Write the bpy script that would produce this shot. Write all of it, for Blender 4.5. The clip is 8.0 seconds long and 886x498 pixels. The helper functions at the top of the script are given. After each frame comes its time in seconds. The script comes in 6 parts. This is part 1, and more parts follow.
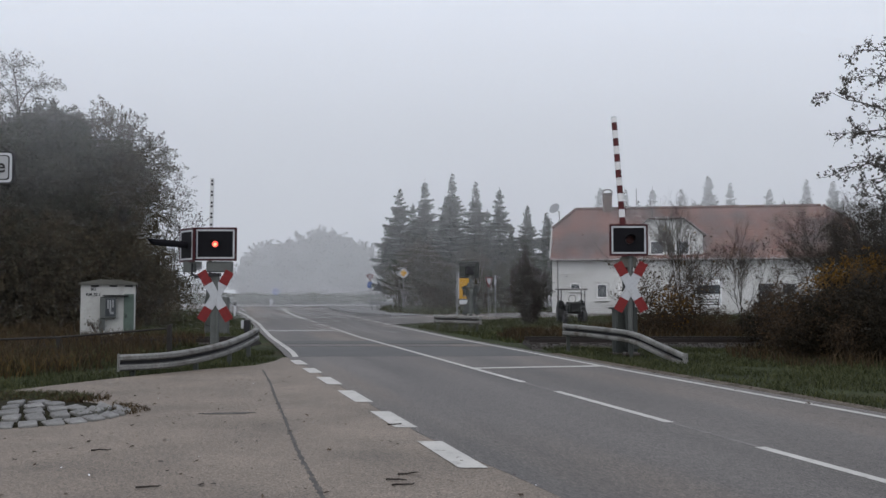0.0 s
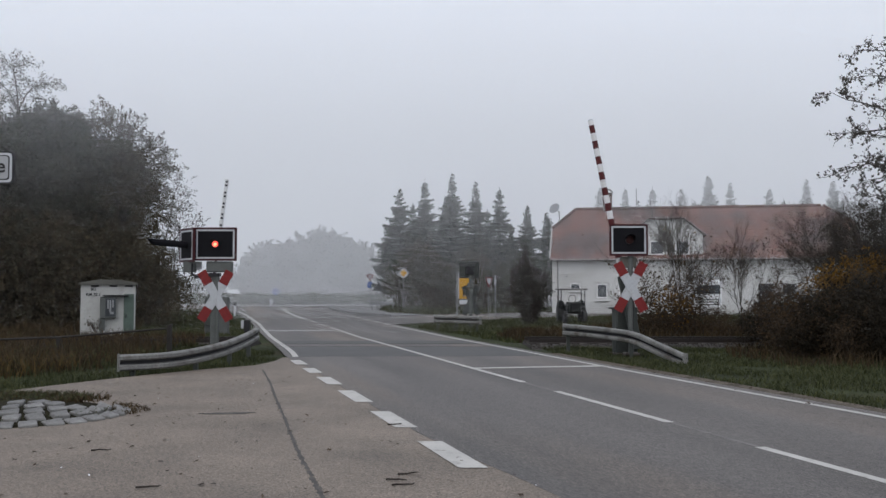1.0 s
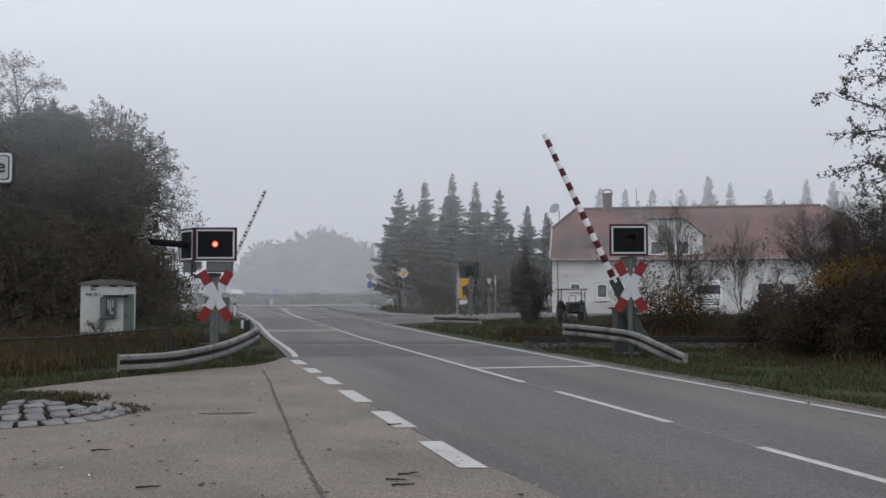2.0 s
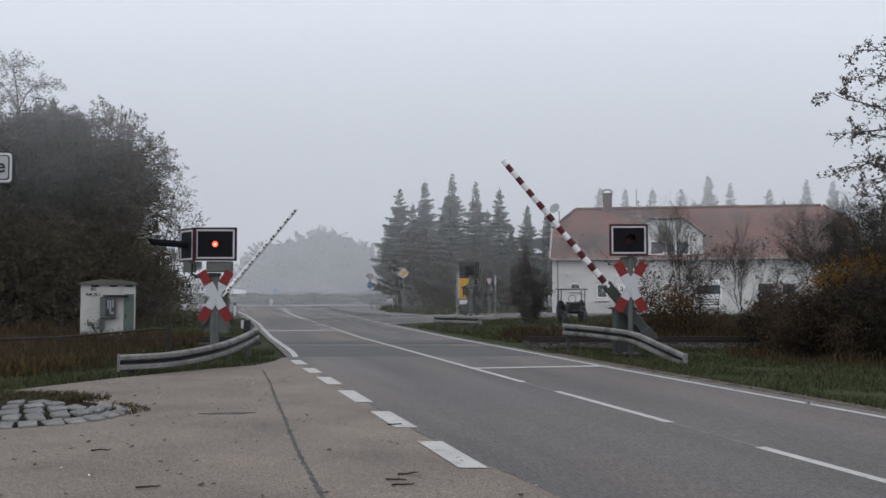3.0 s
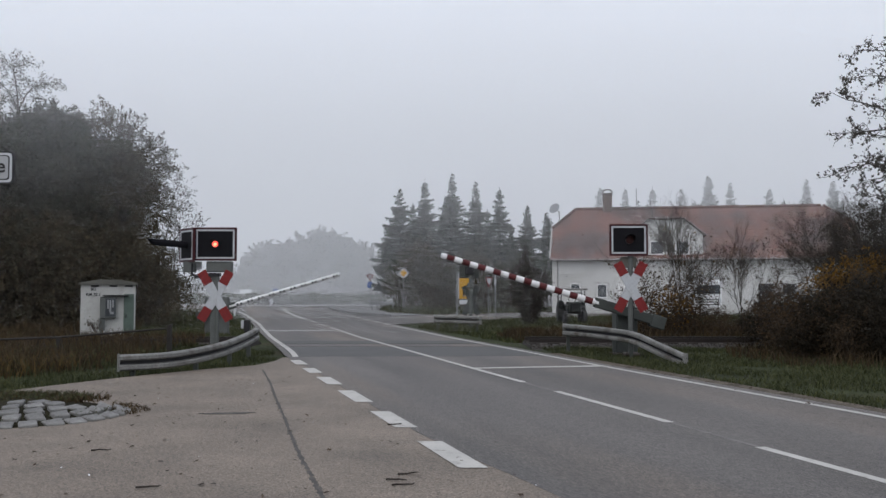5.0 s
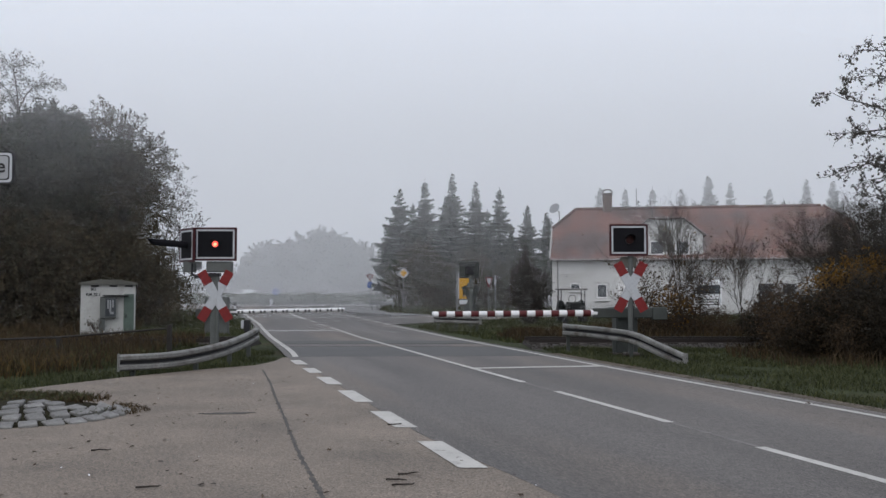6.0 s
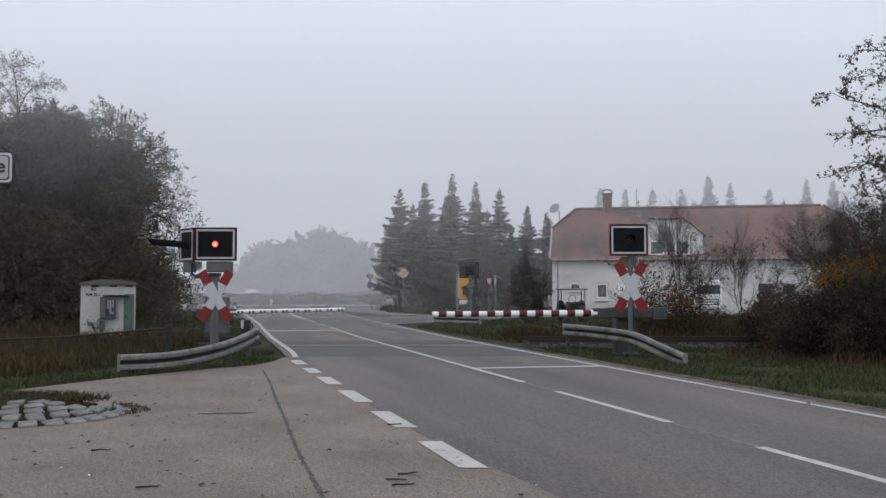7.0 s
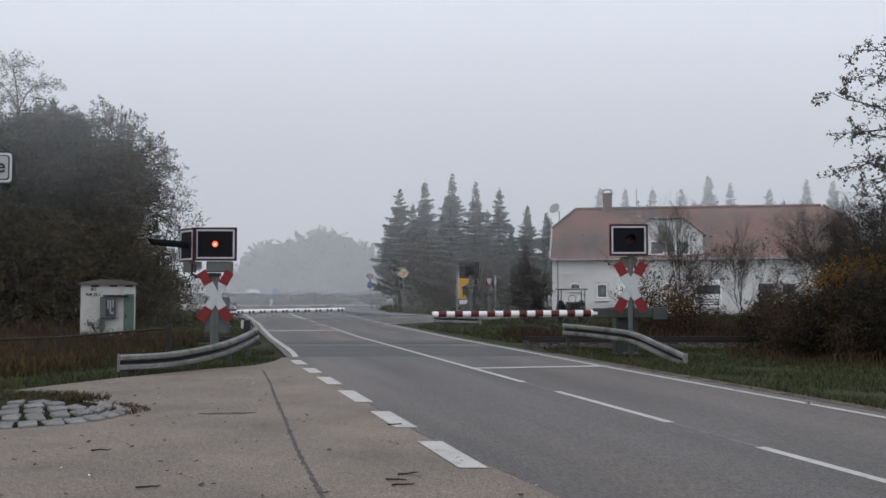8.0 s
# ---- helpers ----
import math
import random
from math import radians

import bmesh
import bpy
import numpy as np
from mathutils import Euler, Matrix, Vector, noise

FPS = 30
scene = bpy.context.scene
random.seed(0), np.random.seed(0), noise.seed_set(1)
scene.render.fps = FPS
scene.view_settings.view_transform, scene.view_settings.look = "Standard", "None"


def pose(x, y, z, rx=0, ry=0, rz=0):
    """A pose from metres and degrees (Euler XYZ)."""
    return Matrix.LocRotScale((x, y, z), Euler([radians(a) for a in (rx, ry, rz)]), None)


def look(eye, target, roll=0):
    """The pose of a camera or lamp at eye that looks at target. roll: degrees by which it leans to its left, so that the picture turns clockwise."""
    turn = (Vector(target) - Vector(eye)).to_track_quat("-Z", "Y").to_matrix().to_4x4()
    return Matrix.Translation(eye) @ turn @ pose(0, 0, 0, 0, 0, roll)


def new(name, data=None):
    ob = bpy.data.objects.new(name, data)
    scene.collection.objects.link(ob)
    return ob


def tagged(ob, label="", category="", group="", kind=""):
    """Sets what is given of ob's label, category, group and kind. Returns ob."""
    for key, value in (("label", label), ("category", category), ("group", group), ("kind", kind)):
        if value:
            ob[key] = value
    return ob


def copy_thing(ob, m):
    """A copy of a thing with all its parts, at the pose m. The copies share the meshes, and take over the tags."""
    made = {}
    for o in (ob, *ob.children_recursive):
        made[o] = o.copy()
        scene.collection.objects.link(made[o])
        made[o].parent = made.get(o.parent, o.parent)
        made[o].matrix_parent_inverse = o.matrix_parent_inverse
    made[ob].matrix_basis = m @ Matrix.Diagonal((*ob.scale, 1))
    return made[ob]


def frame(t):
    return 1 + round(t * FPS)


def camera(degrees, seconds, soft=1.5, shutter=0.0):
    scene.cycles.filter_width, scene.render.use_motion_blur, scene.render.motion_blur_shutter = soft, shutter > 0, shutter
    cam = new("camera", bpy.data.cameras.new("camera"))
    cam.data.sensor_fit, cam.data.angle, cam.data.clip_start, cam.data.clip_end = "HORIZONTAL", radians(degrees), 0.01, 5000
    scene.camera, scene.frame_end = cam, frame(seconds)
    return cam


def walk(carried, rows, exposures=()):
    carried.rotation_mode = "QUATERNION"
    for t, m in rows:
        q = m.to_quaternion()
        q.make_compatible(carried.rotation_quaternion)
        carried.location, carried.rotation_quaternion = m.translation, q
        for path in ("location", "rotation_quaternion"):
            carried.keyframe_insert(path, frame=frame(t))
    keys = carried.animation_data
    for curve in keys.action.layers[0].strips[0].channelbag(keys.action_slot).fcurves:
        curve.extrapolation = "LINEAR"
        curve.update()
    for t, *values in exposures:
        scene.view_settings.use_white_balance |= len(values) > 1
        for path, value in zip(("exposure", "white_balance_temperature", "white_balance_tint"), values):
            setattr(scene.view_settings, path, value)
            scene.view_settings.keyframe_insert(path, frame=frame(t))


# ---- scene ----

# ---- camera: a tripod at the side-road mouth ----
cam = camera(50.97, 8.0, soft=1.5)
EYE = pose(0, 0, 1.65, 92.82, 0, 0)
walk(cam, [(0.0, EYE), (8.0, EYE)])

# ---- world, sun, exposure: dull foggy morning ----
world = bpy.data.worlds.new("foggy_sky")
scene.world = world
world.use_nodes = True
wn, wl = world.node_tree.nodes, world.node_tree.links
sky = wn.new("ShaderNodeTexSky")
sky.sky_type, sky.sun_disc = "NISHITA", False
sky.sun_elevation, sky.sun_rotation = radians(38), radians(200)
sky.air_density, sky.dust_density = 1.5, 6.0
pale = wn.new("ShaderNodeHueSaturation")
pale.inputs["Saturation"].default_value = 0.35
pale.inputs["Value"].default_value = 0.10
wl.new(sky.outputs[0], pale.inputs["Color"])
veil = wn.new("ShaderNodeMix")
veil.data_type = "RGBA"
veil.inputs[0].default_value = 0.88
wl.new(pale.outputs[0], veil.inputs[6])
veil.inputs[7].default_value = (0.94, 1.0, 1.14, 1)
wl.new(veil.outputs[2], wn["Background"].inputs["Color"])
wn["Background"].inputs["Strength"].default_value = 1.0
sun = new("sun", bpy.data.lights.new("sun", "SUN"))
sun.data.energy, sun.data.angle, sun.data.color = 0.8, radians(60), (1.0, 0.97, 0.93)
sun.matrix_world = look((-20, -50, 55), (0, 0, 0))
scene.view_settings.exposure = 0.0


# ---- materials ----
def mat(name, colour, rough=0.7, metal=0.0, vary=0.25, scale=3.0, fine=60.0, bump=0.2, stain=None, island=0.0, obj_vary=0.0, stretch=None, spec=0.5, speck=None, along=0.0):
    """A procedural surface: two scales of noise in colour, fine relief, optional stains."""
    m = bpy.data.materials.new(name)
    m.use_nodes = True
    n, l = m.node_tree.nodes, m.node_tree.links
    b = n["Principled BSDF"]
    b.inputs["Roughness"].default_value, b.inputs["Metallic"].default_value = rough, metal
    b.inputs["Specular IOR Level"].default_value = spec
    tc = n.new("ShaderNodeTexCoord")
    mp = n.new("ShaderNodeMapping")
    l.new(tc.outputs["Object"], mp.inputs["Vector"])
    if along:
        # turn the pattern to run along the road
        lay = n.new("ShaderNodeMapping")
        lay.inputs["Rotation"].default_value = (0, 0, radians(along))
        l.new(tc.outputs["Object"], lay.inputs["Vector"])
        l.new(lay.outputs[0], mp.inputs["Vector"])
    if stretch:
        mp.inputs["Scale"].default_value = stretch
    big, small = n.new("ShaderNodeTexNoise"), n.new("ShaderNodeTexNoise")
    big.inputs["Scale"].default_value, big.inputs["Detail"].default_value = scale, 5
    small.inputs["Scale"].default_value, small.inputs["Detail"].default_value = fine, 3
    l.new(mp.outputs[0], big.inputs["Vector"])
    l.new(mp.outputs[0], small.inputs["Vector"])
    mix = n.new("ShaderNodeMath")
    mix.operation = "ADD"
    l.new(big.outputs["Fac"], mix.inputs[0])
    l.new(small.outputs["Fac"], mix.inputs[1])
    rng = n.new("ShaderNodeMapRange")
    rng.inputs[1].default_value, rng.inputs[2].default_value = 0.72, 1.28
    rng.inputs[3].default_value, rng.inputs[4].default_value = 1 - vary, 1 + vary
    l.new(mix.outputs[0], rng.inputs[0])
    val = rng.outputs[0]
    for amount, node, out in ((island, "ShaderNodeNewGeometry", "Random Per Island"), (obj_vary, "ShaderNodeObjectInfo", "Random")):
        if amount:
            g = n.new(node)
            r2 = n.new("ShaderNodeMapRange")
            r2.inputs[3].default_value, r2.inputs[4].default_value = 1 - amount, 1 + amount
            l.new(g.outputs[out], r2.inputs[0])
            mul = n.new("ShaderNodeMath")
            mul.operation = "MULTIPLY"
            l.new(val, mul.inputs[0])
            l.new(r2.outputs[0], mul.inputs[1])
            val = mul.outputs[0]
    if speck:
        # crushed stone showing in the surface: grains lighter and darker than the binder
        vo = n.new("ShaderNodeTexVoronoi")
        vo.inputs["Scale"].default_value = speck[0]
        l.new(tc.outputs["Object"], vo.inputs["Vector"])
        sep = n.new("ShaderNodeSeparateColor")
        l.new(vo.outputs["Color"], sep.inputs[0])
        grain = n.new("ShaderNodeMapRange")
        grain.inputs[3].default_value, grain.inputs[4].default_value = 1 - speck[1], 1 + speck[1]
        l.new(sep.outputs[0], grain.inputs[0])
        mul = n.new("ShaderNodeMath")
        mul.operation = "MULTIPLY"
        l.new(val, mul.inputs[0])
        l.new(grain.outputs[0], mul.inputs[1])
        val = mul.outputs[0]
    hs = n.new("ShaderNodeHueSaturation")
    hs.inputs["Color"].default_value = (*colour, 1)
    l.new(val, hs.inputs["Value"])
    col = hs.outputs[0]
    if stain:
        st = n.new("ShaderNodeTexNoise")
        st.inputs["Scale"].default_value, st.inputs["Detail"].default_value = stain[2], 6
        l.new(mp.outputs[0], st.inputs["Vector"])
        ramp = n.new("ShaderNodeMapRange")
        ramp.inputs[1].default_value, ramp.inputs[2].default_value = stain[1], stain[1] + 0.15
        l.new(st.outputs["Fac"], ramp.inputs[0])
        mx = n.new("ShaderNodeMix")
        mx.data_type = "RGBA"
        l.new(ramp.outputs[0], mx.inputs[0])
        l.new(col, mx.inputs[6])
        tint = n.new("ShaderNodeHueSaturation")
        tint.inputs["Color"].default_value = (*stain[0], 1)
        l.new(val, tint.inputs["Value"])
        l.new(tint.outputs[0], mx.inputs[7])
        col = mx.outputs[2]
    l.new(col, b.inputs["Base Color"])
    if bump:
        bp = n.new("ShaderNodeBump")
        bp.inputs["Strength"].default_value, bp.inputs["Distance"].default_value = bump, 0.02
        l.new(small.outputs["Fac"], bp.inputs["Height"])
        l.new(bp.outputs[0], b.inputs["Normal"])
    return m


def leafy(name, colour, other, through_light=0.35):
    """Leaves: colour runs from one tint to another from leaf to leaf, and light shines through."""
    m = bpy.data.materials.new(name)
    m.use_nodes = True
    n, l = m.node_tree.nodes, m.node_tree.links
    b = n["Principled BSDF"]
    b.inputs["Roughness"].default_value = 0.7
    b.inputs["Specular IOR Level"].default_value = 0.25
    g = n.new("ShaderNodeNewGeometry")
    mx = n.new("ShaderNodeMix")
    mx.data_type = "RGBA"
    tc = n.new("ShaderNodeTexCoord")
    big = n.new("ShaderNodeTexNoise")
    big.inputs["Scale"].default_value = 0.5
    l.new(tc.outputs["Object"], big.inputs["Vector"])
    av = n.new("ShaderNodeMath")
    av.operation = "MULTIPLY"
    l.new(g.outputs["Random Per Island"], av.inputs[0])
    dbl = n.new("ShaderNodeMath")
    dbl.operation = "MULTIPLY"
    dbl.inputs[1].default_value = 1.9
    l.new(big.outputs["Fac"], dbl.inputs[0])
    l.new(dbl.outputs[0], av.inputs[1])
    l.new(av.outputs[0], mx.inputs[0])
    mx.inputs[6].default_value, mx.inputs[7].default_value = (*colour, 1), (*other, 1)
    l.new(mx.outputs[2], b.inputs["Base Color"])
    t = n.new("ShaderNodeBsdfTranslucent")
    l.new(mx.outputs[2], t.inputs["Color"])
    ms = n.new("ShaderNodeMixShader")
    ms.inputs[0].default_value = through_light
    l.new(b.outputs[0], ms.inputs[1])
    l.new(t.outputs[0], ms.inputs[2])
    l.new(ms.outputs[0], n["Material Output"].inputs["Surface"])
    return m


def glow(name, colour, strength):
    m = mat(name, colour, 0.3, bump=0)
    b = m.node_tree.nodes["Principled BSDF"]
    b.inputs["Emission Color"].default_value = (*colour, 1)
    b.inputs["Emission Strength"].default_value = strength
    return m


M_ROAD = mat("road_asphalt", (0.077, 0.069, 0.063), 0.62, vary=0.5, scale=0.7, fine=60, bump=0.6, spec=0.38, stain=((0.112, 0.091, 0.074), 0.50, 0.42), stretch=(1, 0.10, 1), along=-14, speck=(70, 0.6))
M_APRON = mat("side_road_asphalt", (0.152, 0.124, 0.099), 0.70, vary=0.3, scale=0.6, fine=45, bump=0.5, spec=0.35, stain=((0.126, 0.104, 0.084), 0.53, 0.7), speck=(80, 0.55))
M_PATCH = mat("dark_asphalt_patch", (0.046, 0.045, 0.044), 0.68, vary=0.25, scale=0.8, fine=60, bump=0.3)
M_SHOULDER = mat("gravelly_shoulder", (0.095, 0.080, 0.064), 0.9, vary=0.4, scale=2, fine=35, bump=0.6, stain=((0.045, 0.037, 0.027), 0.55, 2.5), spec=0.1, speck=(45, 0.5))
M_TAR = mat("tar_joint", (0.046, 0.042, 0.038), 0.85, vary=0.5, scale=4, fine=40, bump=0.3, stain=((0.080, 0.067, 0.055), 0.55, 5.0))
M_PAINT = mat("road_paint", (0.38, 0.368, 0.345), 0.65, vary=0.15, scale=1.5, fine=50, bump=0.2, stain=((0.24, 0.232, 0.215), 0.55, 5.0))
M_GHOST = mat("almost_gone_road_paint", (0.118, 0.110, 0.102), 0.65, vary=0.4, scale=3, fine=40, bump=0.3, stain=((0.080, 0.072, 0.066), 0.48, 5.0))
M_OLDPAINT = mat("worn_road_paint", (0.34, 0.335, 0.32), 0.65, vary=0.15, scale=2, fine=40, bump=0.2, stain=((0.2, 0.2, 0.19), 0.55, 6.0))
M_GROUND = mat("meadow_soil", (0.028, 0.034, 0.015), 0.95, vary=0.5, scale=0.25, fine=14, bump=0.6, stain=((0.042, 0.033, 0.02), 0.55, 0.3), spec=0.1)
M_GRASS = leafy("grass_blades", (0.017, 0.025, 0.009), (0.078, 0.082, 0.032), 0.3)
M_DRY = leafy("dry_grass", (0.019, 0.013, 0.007), (0.078, 0.052, 0.023), 0.3)
M_GOLD = leafy("golden_weeds", (0.030, 0.023, 0.009), (0.155, 0.098, 0.030), 0.3)
M_GALV = mat("galvanised_steel", (0.165, 0.163, 0.155), 0.62, 0.25, vary=0.35, scale=1.6, fine=25, bump=0.1, stain=((0.070, 0.062, 0.050), 0.50, 1.8))
M_POST = mat("grey_green_steel", (0.078, 0.084, 0.080), 0.6, 0.1, vary=0.2, scale=2, fine=30, bump=0.1)
M_HOUSING = mat("green_grey_housing", (0.032, 0.037, 0.033), 0.6, vary=0.3, scale=2, fine=30, bump=0.1)
M_WHITE = mat("white_enamel", (0.385, 0.398, 0.42), 0.45, vary=0.12, scale=3, fine=25, bump=0.03, stain=((0.27, 0.27, 0.265), 0.58, 4.0))
M_POLE = mat("white_pole_paint", (0.64, 0.64, 0.645), 0.5, vary=0.12, scale=2, fine=25, bump=0.03, stain=((0.36, 0.35, 0.34), 0.60, 3.0))
M_BAND = mat("dull_red_band", (0.070, 0.012, 0.013), 0.55, vary=0.3, scale=4, fine=25, bump=0.03, spec=0.25)
M_RED = mat("red_enamel", (0.155, 0.014, 0.014), 0.5, vary=0.2, scale=4, fine=25, bump=0.03, spec=0.25)
M_MAROON = mat("maroon_frame", (0.040, 0.008, 0.011), 0.55, vary=0.1, scale=4, fine=25, bump=0.03, spec=0.2)
M_BLACK = mat("matt_black_board", (0.007, 0.007, 0.009), 0.75, vary=0.15, scale=3, fine=30, bump=0.03, spec=0.12)
M_LAMP = glow("lit_red_lens", (1.0, 0.10, 0.07), 1.5)
M_CORE = glow("bright_lamp_core", (1.0, 0.30, 0.16), 2.2)
M_DARKLENS = mat("unlit_lens_cover", (0.024, 0.006, 0.005), 0.5, vary=0.6, scale=14, fine=40, bump=0.2, spec=0.15)
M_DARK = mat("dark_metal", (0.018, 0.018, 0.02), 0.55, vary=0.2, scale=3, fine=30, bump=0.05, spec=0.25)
M_RAIL = mat("rusty_rail", (0.020, 0.015, 0.013), 0.6, 0.3, vary=0.3, scale=4, fine=30, bump=0.2)
M_BALLAST = mat("ballast_stone", (0.034, 0.029, 0.025), 0.95, vary=0.35, scale=6, fine=30, bump=0.8, island=0.35)
M_SLEEPER = mat("sleeper", (0.06, 0.05, 0.045), 0.9, vary=0.3, scale=5, fine=30, bump=0.4)
M_RENDER = mat("white_house_render", (0.50, 0.50, 0.49), 0.9, vary=0.12, scale=0.6, fine=30, bump=0.15, stain=((0.40, 0.395, 0.38), 0.55, 0.5))
M_TILE = mat("red_roof_tile", (0.128, 0.068, 0.055), 0.85, vary=0.36, scale=0.45, fine=7, bump=0.3, stain=((0.070, 0.050, 0.046), 0.48, 0.28), obj_vary=0.12)
M_GLASS = mat("window_glass", (0.035, 0.04, 0.045), 0.08, vary=0.2, scale=1, fine=3, bump=0)
M_FRAME = mat("window_frame_white", (0.7, 0.7, 0.69), 0.5, vary=0.05, scale=4, fine=30, bump=0.03)
M_SURROUND = mat("window_surround_grey", (0.40, 0.40, 0.39), 0.8, vary=0.1, scale=4, fine=30, bump=0.05)
M_ZINC = mat("zinc_gutter", (0.20, 0.19, 0.185), 0.5, 0.4, vary=0.15, scale=3, fine=30, bump=0.05)
M_BRICK = mat("chimney_brick", (0.10, 0.072, 0.062), 0.9, vary=0.3, scale=4, fine=20, bump=0.4)
M_CONCRETE = mat("hut_concrete", (0.36, 0.36, 0.345), 0.9, vary=0.1, scale=1.2, fine=30, bump=0.15, stain=((0.24, 0.24, 0.22), 0.58, 1.3))
M_HUTROOF = mat("hut_roof_concrete", (0.085, 0.083, 0.072), 0.9, vary=0.25, scale=2, fine=25, bump=0.3)
M_GREENDOOR = mat("green_door_paint", (0.066, 0.095, 0.078), 0.6, vary=0.2, scale=3, fine=25, bump=0.05)
M_BARK = mat("bark", (0.038, 0.033, 0.028), 0.95, vary=0.35, scale=3, fine=25, bump=0.6)
M_COBBLE = mat("granite_sett", (0.150, 0.147, 0.141), 0.75, vary=0.35, scale=6, fine=50, bump=0.5, obj_vary=0.22)
M_SOIL = mat("joint_soil", (0.022, 0.020, 0.013), 0.95, vary=0.5, scale=5, fine=40, bump=0.6, spec=0.05)
M_LEAF_DARK = leafy("dark_green_leaves", (0.016, 0.020, 0.010), (0.044, 0.043, 0.020))
M_LEAF_BROWN = leafy("brown_green_leaves", (0.026, 0.025, 0.015), (0.070, 0.052, 0.024))
M_LEAF_RUST = leafy("rust_brown_leaves", (0.026, 0.019, 0.012), (0.080, 0.050, 0.026))
M_LEAF_BRAMBLE = leafy("dark_brown_bramble_leaves", (0.010, 0.009, 0.006), (0.032, 0.023, 0.013))
M_LEAF_GREY = leafy("grey_brown_leaves", (0.040, 0.037, 0.033), (0.085, 0.076, 0.062))
M_LEAF_YELLOW = leafy("yellow_leaves", (0.085, 0.046, 0.013), (0.22, 0.12, 0.022))
M_NEEDLE = leafy("spruce_needles", (0.022, 0.036, 0.026), (0.05, 0.062, 0.04), 0.15)
M_BLUE = mat("sign_blue", (0.03, 0.09, 0.32), 0.4, vary=0.05, bump=0)
M_YELLOW = mat("sign_yellow", (0.52, 0.28, 0.03), 0.4, vary=0.06, bump=0)
M_SIGNBACK = mat("sign_back_grey", (0.22, 0.225, 0.23), 0.5, 0.3, vary=0.1, bump=0)
M_SIGNFACE = mat("grey_sign_face", (0.50, 0.52, 0.54), 0.4, vary=0.06, bump=0)
M_TRACTOR = mat("tractor_dark_green", (0.011, 0.014, 0.012), 0.6, vary=0.3, bump=0.05, spec=0.2)
M_RUBBER = mat("rubber", (0.025, 0.025, 0.025), 0.85, vary=0.2, bump=0.2)
M_CARWHITE = mat("car_white", (0.70, 0.71, 0.72), 0.3, vary=0.04, bump=0)
M_LIGHTS = glow("headlight", (1.0, 0.97, 0.9), 3.0)
M_WOOD = mat("weathered_wood", (0.017, 0.014, 0.012), 0.9, vary=0.3, scale=4, fine=30, bump=0.4)
M_TWIG = mat("rotten_twig", (0.022, 0.016, 0.012), 0.9, vary=0.3, scale=20, fine=80, bump=0.3)
# sign white darkened so that the street name plate looks less lit
M_SHADEDFACE = mat("shaded_sign_face", (0.27, 0.28, 0.29), 0.5, vary=0.08, scale=3, bump=0)
M_LITTER = leafy("fallen_leaves", (0.020, 0.013, 0.009), (0.062, 0.037, 0.020), 0.1)
M_KERB = mat("kerb_stone", (0.13, 0.13, 0.13), 0.85, vary=0.2, scale=4, fine=30, bump=0.3)


# white matt strips that lighten whatever lies behind them, in place of haze
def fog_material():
    m = bpy.data.materials.new("haze_strips")
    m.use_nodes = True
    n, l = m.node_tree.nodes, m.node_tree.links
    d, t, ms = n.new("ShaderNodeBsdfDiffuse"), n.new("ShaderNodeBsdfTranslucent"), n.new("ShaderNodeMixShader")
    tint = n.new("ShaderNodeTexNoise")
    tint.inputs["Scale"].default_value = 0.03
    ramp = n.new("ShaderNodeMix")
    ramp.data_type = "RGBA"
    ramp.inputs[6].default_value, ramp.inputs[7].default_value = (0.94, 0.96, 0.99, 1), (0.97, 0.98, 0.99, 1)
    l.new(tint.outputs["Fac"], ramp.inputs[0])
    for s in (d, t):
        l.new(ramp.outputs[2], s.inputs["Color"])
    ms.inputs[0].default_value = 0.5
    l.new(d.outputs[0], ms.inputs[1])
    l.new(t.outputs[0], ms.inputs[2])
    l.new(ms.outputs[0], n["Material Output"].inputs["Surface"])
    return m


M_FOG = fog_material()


# ---- building helpers ----
def lift(y):
    """Height of the ground: level up to the crossing, then a gentle rise."""
    return 0.0 if y < 36 else min(0.012 * (y - 36), 1.0)


def box(bm, c, s, rot=None, bevel=0.0):
    """A box of size s about c, its edges softened."""
    m = Matrix.Translation(c) @ (rot.to_4x4() if rot else Matrix.Identity(4)) @ Matrix.Diagonal((*s, 1))
    r = bmesh.ops.create_cube(bm, size=1, matrix=m)
    if bevel:
        bmesh.ops.bevel(bm, geom=list({e for v in r["verts"] for e in v.link_edges}), offset=bevel, segments=1, affect="EDGES")


def rod(bm, a, b, r0, r1=None, seg=8):
    """A tapered rod from a to b."""
    a, b = Vector(a), Vector(b)
    d = b - a
    m = Matrix.Translation((a + b) / 2) @ d.to_track_quat("Z", "Y").to_matrix().to_4x4()
    bmesh.ops.create_cone(bm, cap_ends=True, segments=seg, radius1=r0, radius2=r0 if r1 is None else r1, depth=d.length, matrix=m)


def prism(bm, outline, axis, depth, m=None):
    """A plate: the outline (pairs) drawn in the plane across axis, thickened by depth."""
    place = {"y": lambda u, v, d: (u, d, v), "z": lambda u, v, d: (u, v, d), "x": lambda u, v, d: (d, u, v)}[axis]
    one = [bm.verts.new(place(u, v, 0)) for u, v in outline]
    two = [bm.verts.new(place(u, v, depth)) for u, v in outline]
    fs = [bm.faces.new(one), bm.faces.new(two[::-1])]
    for i in range(len(one)):
        j = (i + 1) % len(one)
        fs.append(bm.faces.new((one[i], two[i], two[j], one[j])))
    bmesh.ops.recalc_face_normals(bm, faces=fs)
    if m:
        bmesh.ops.transform(bm, matrix=m, verts=one + two)


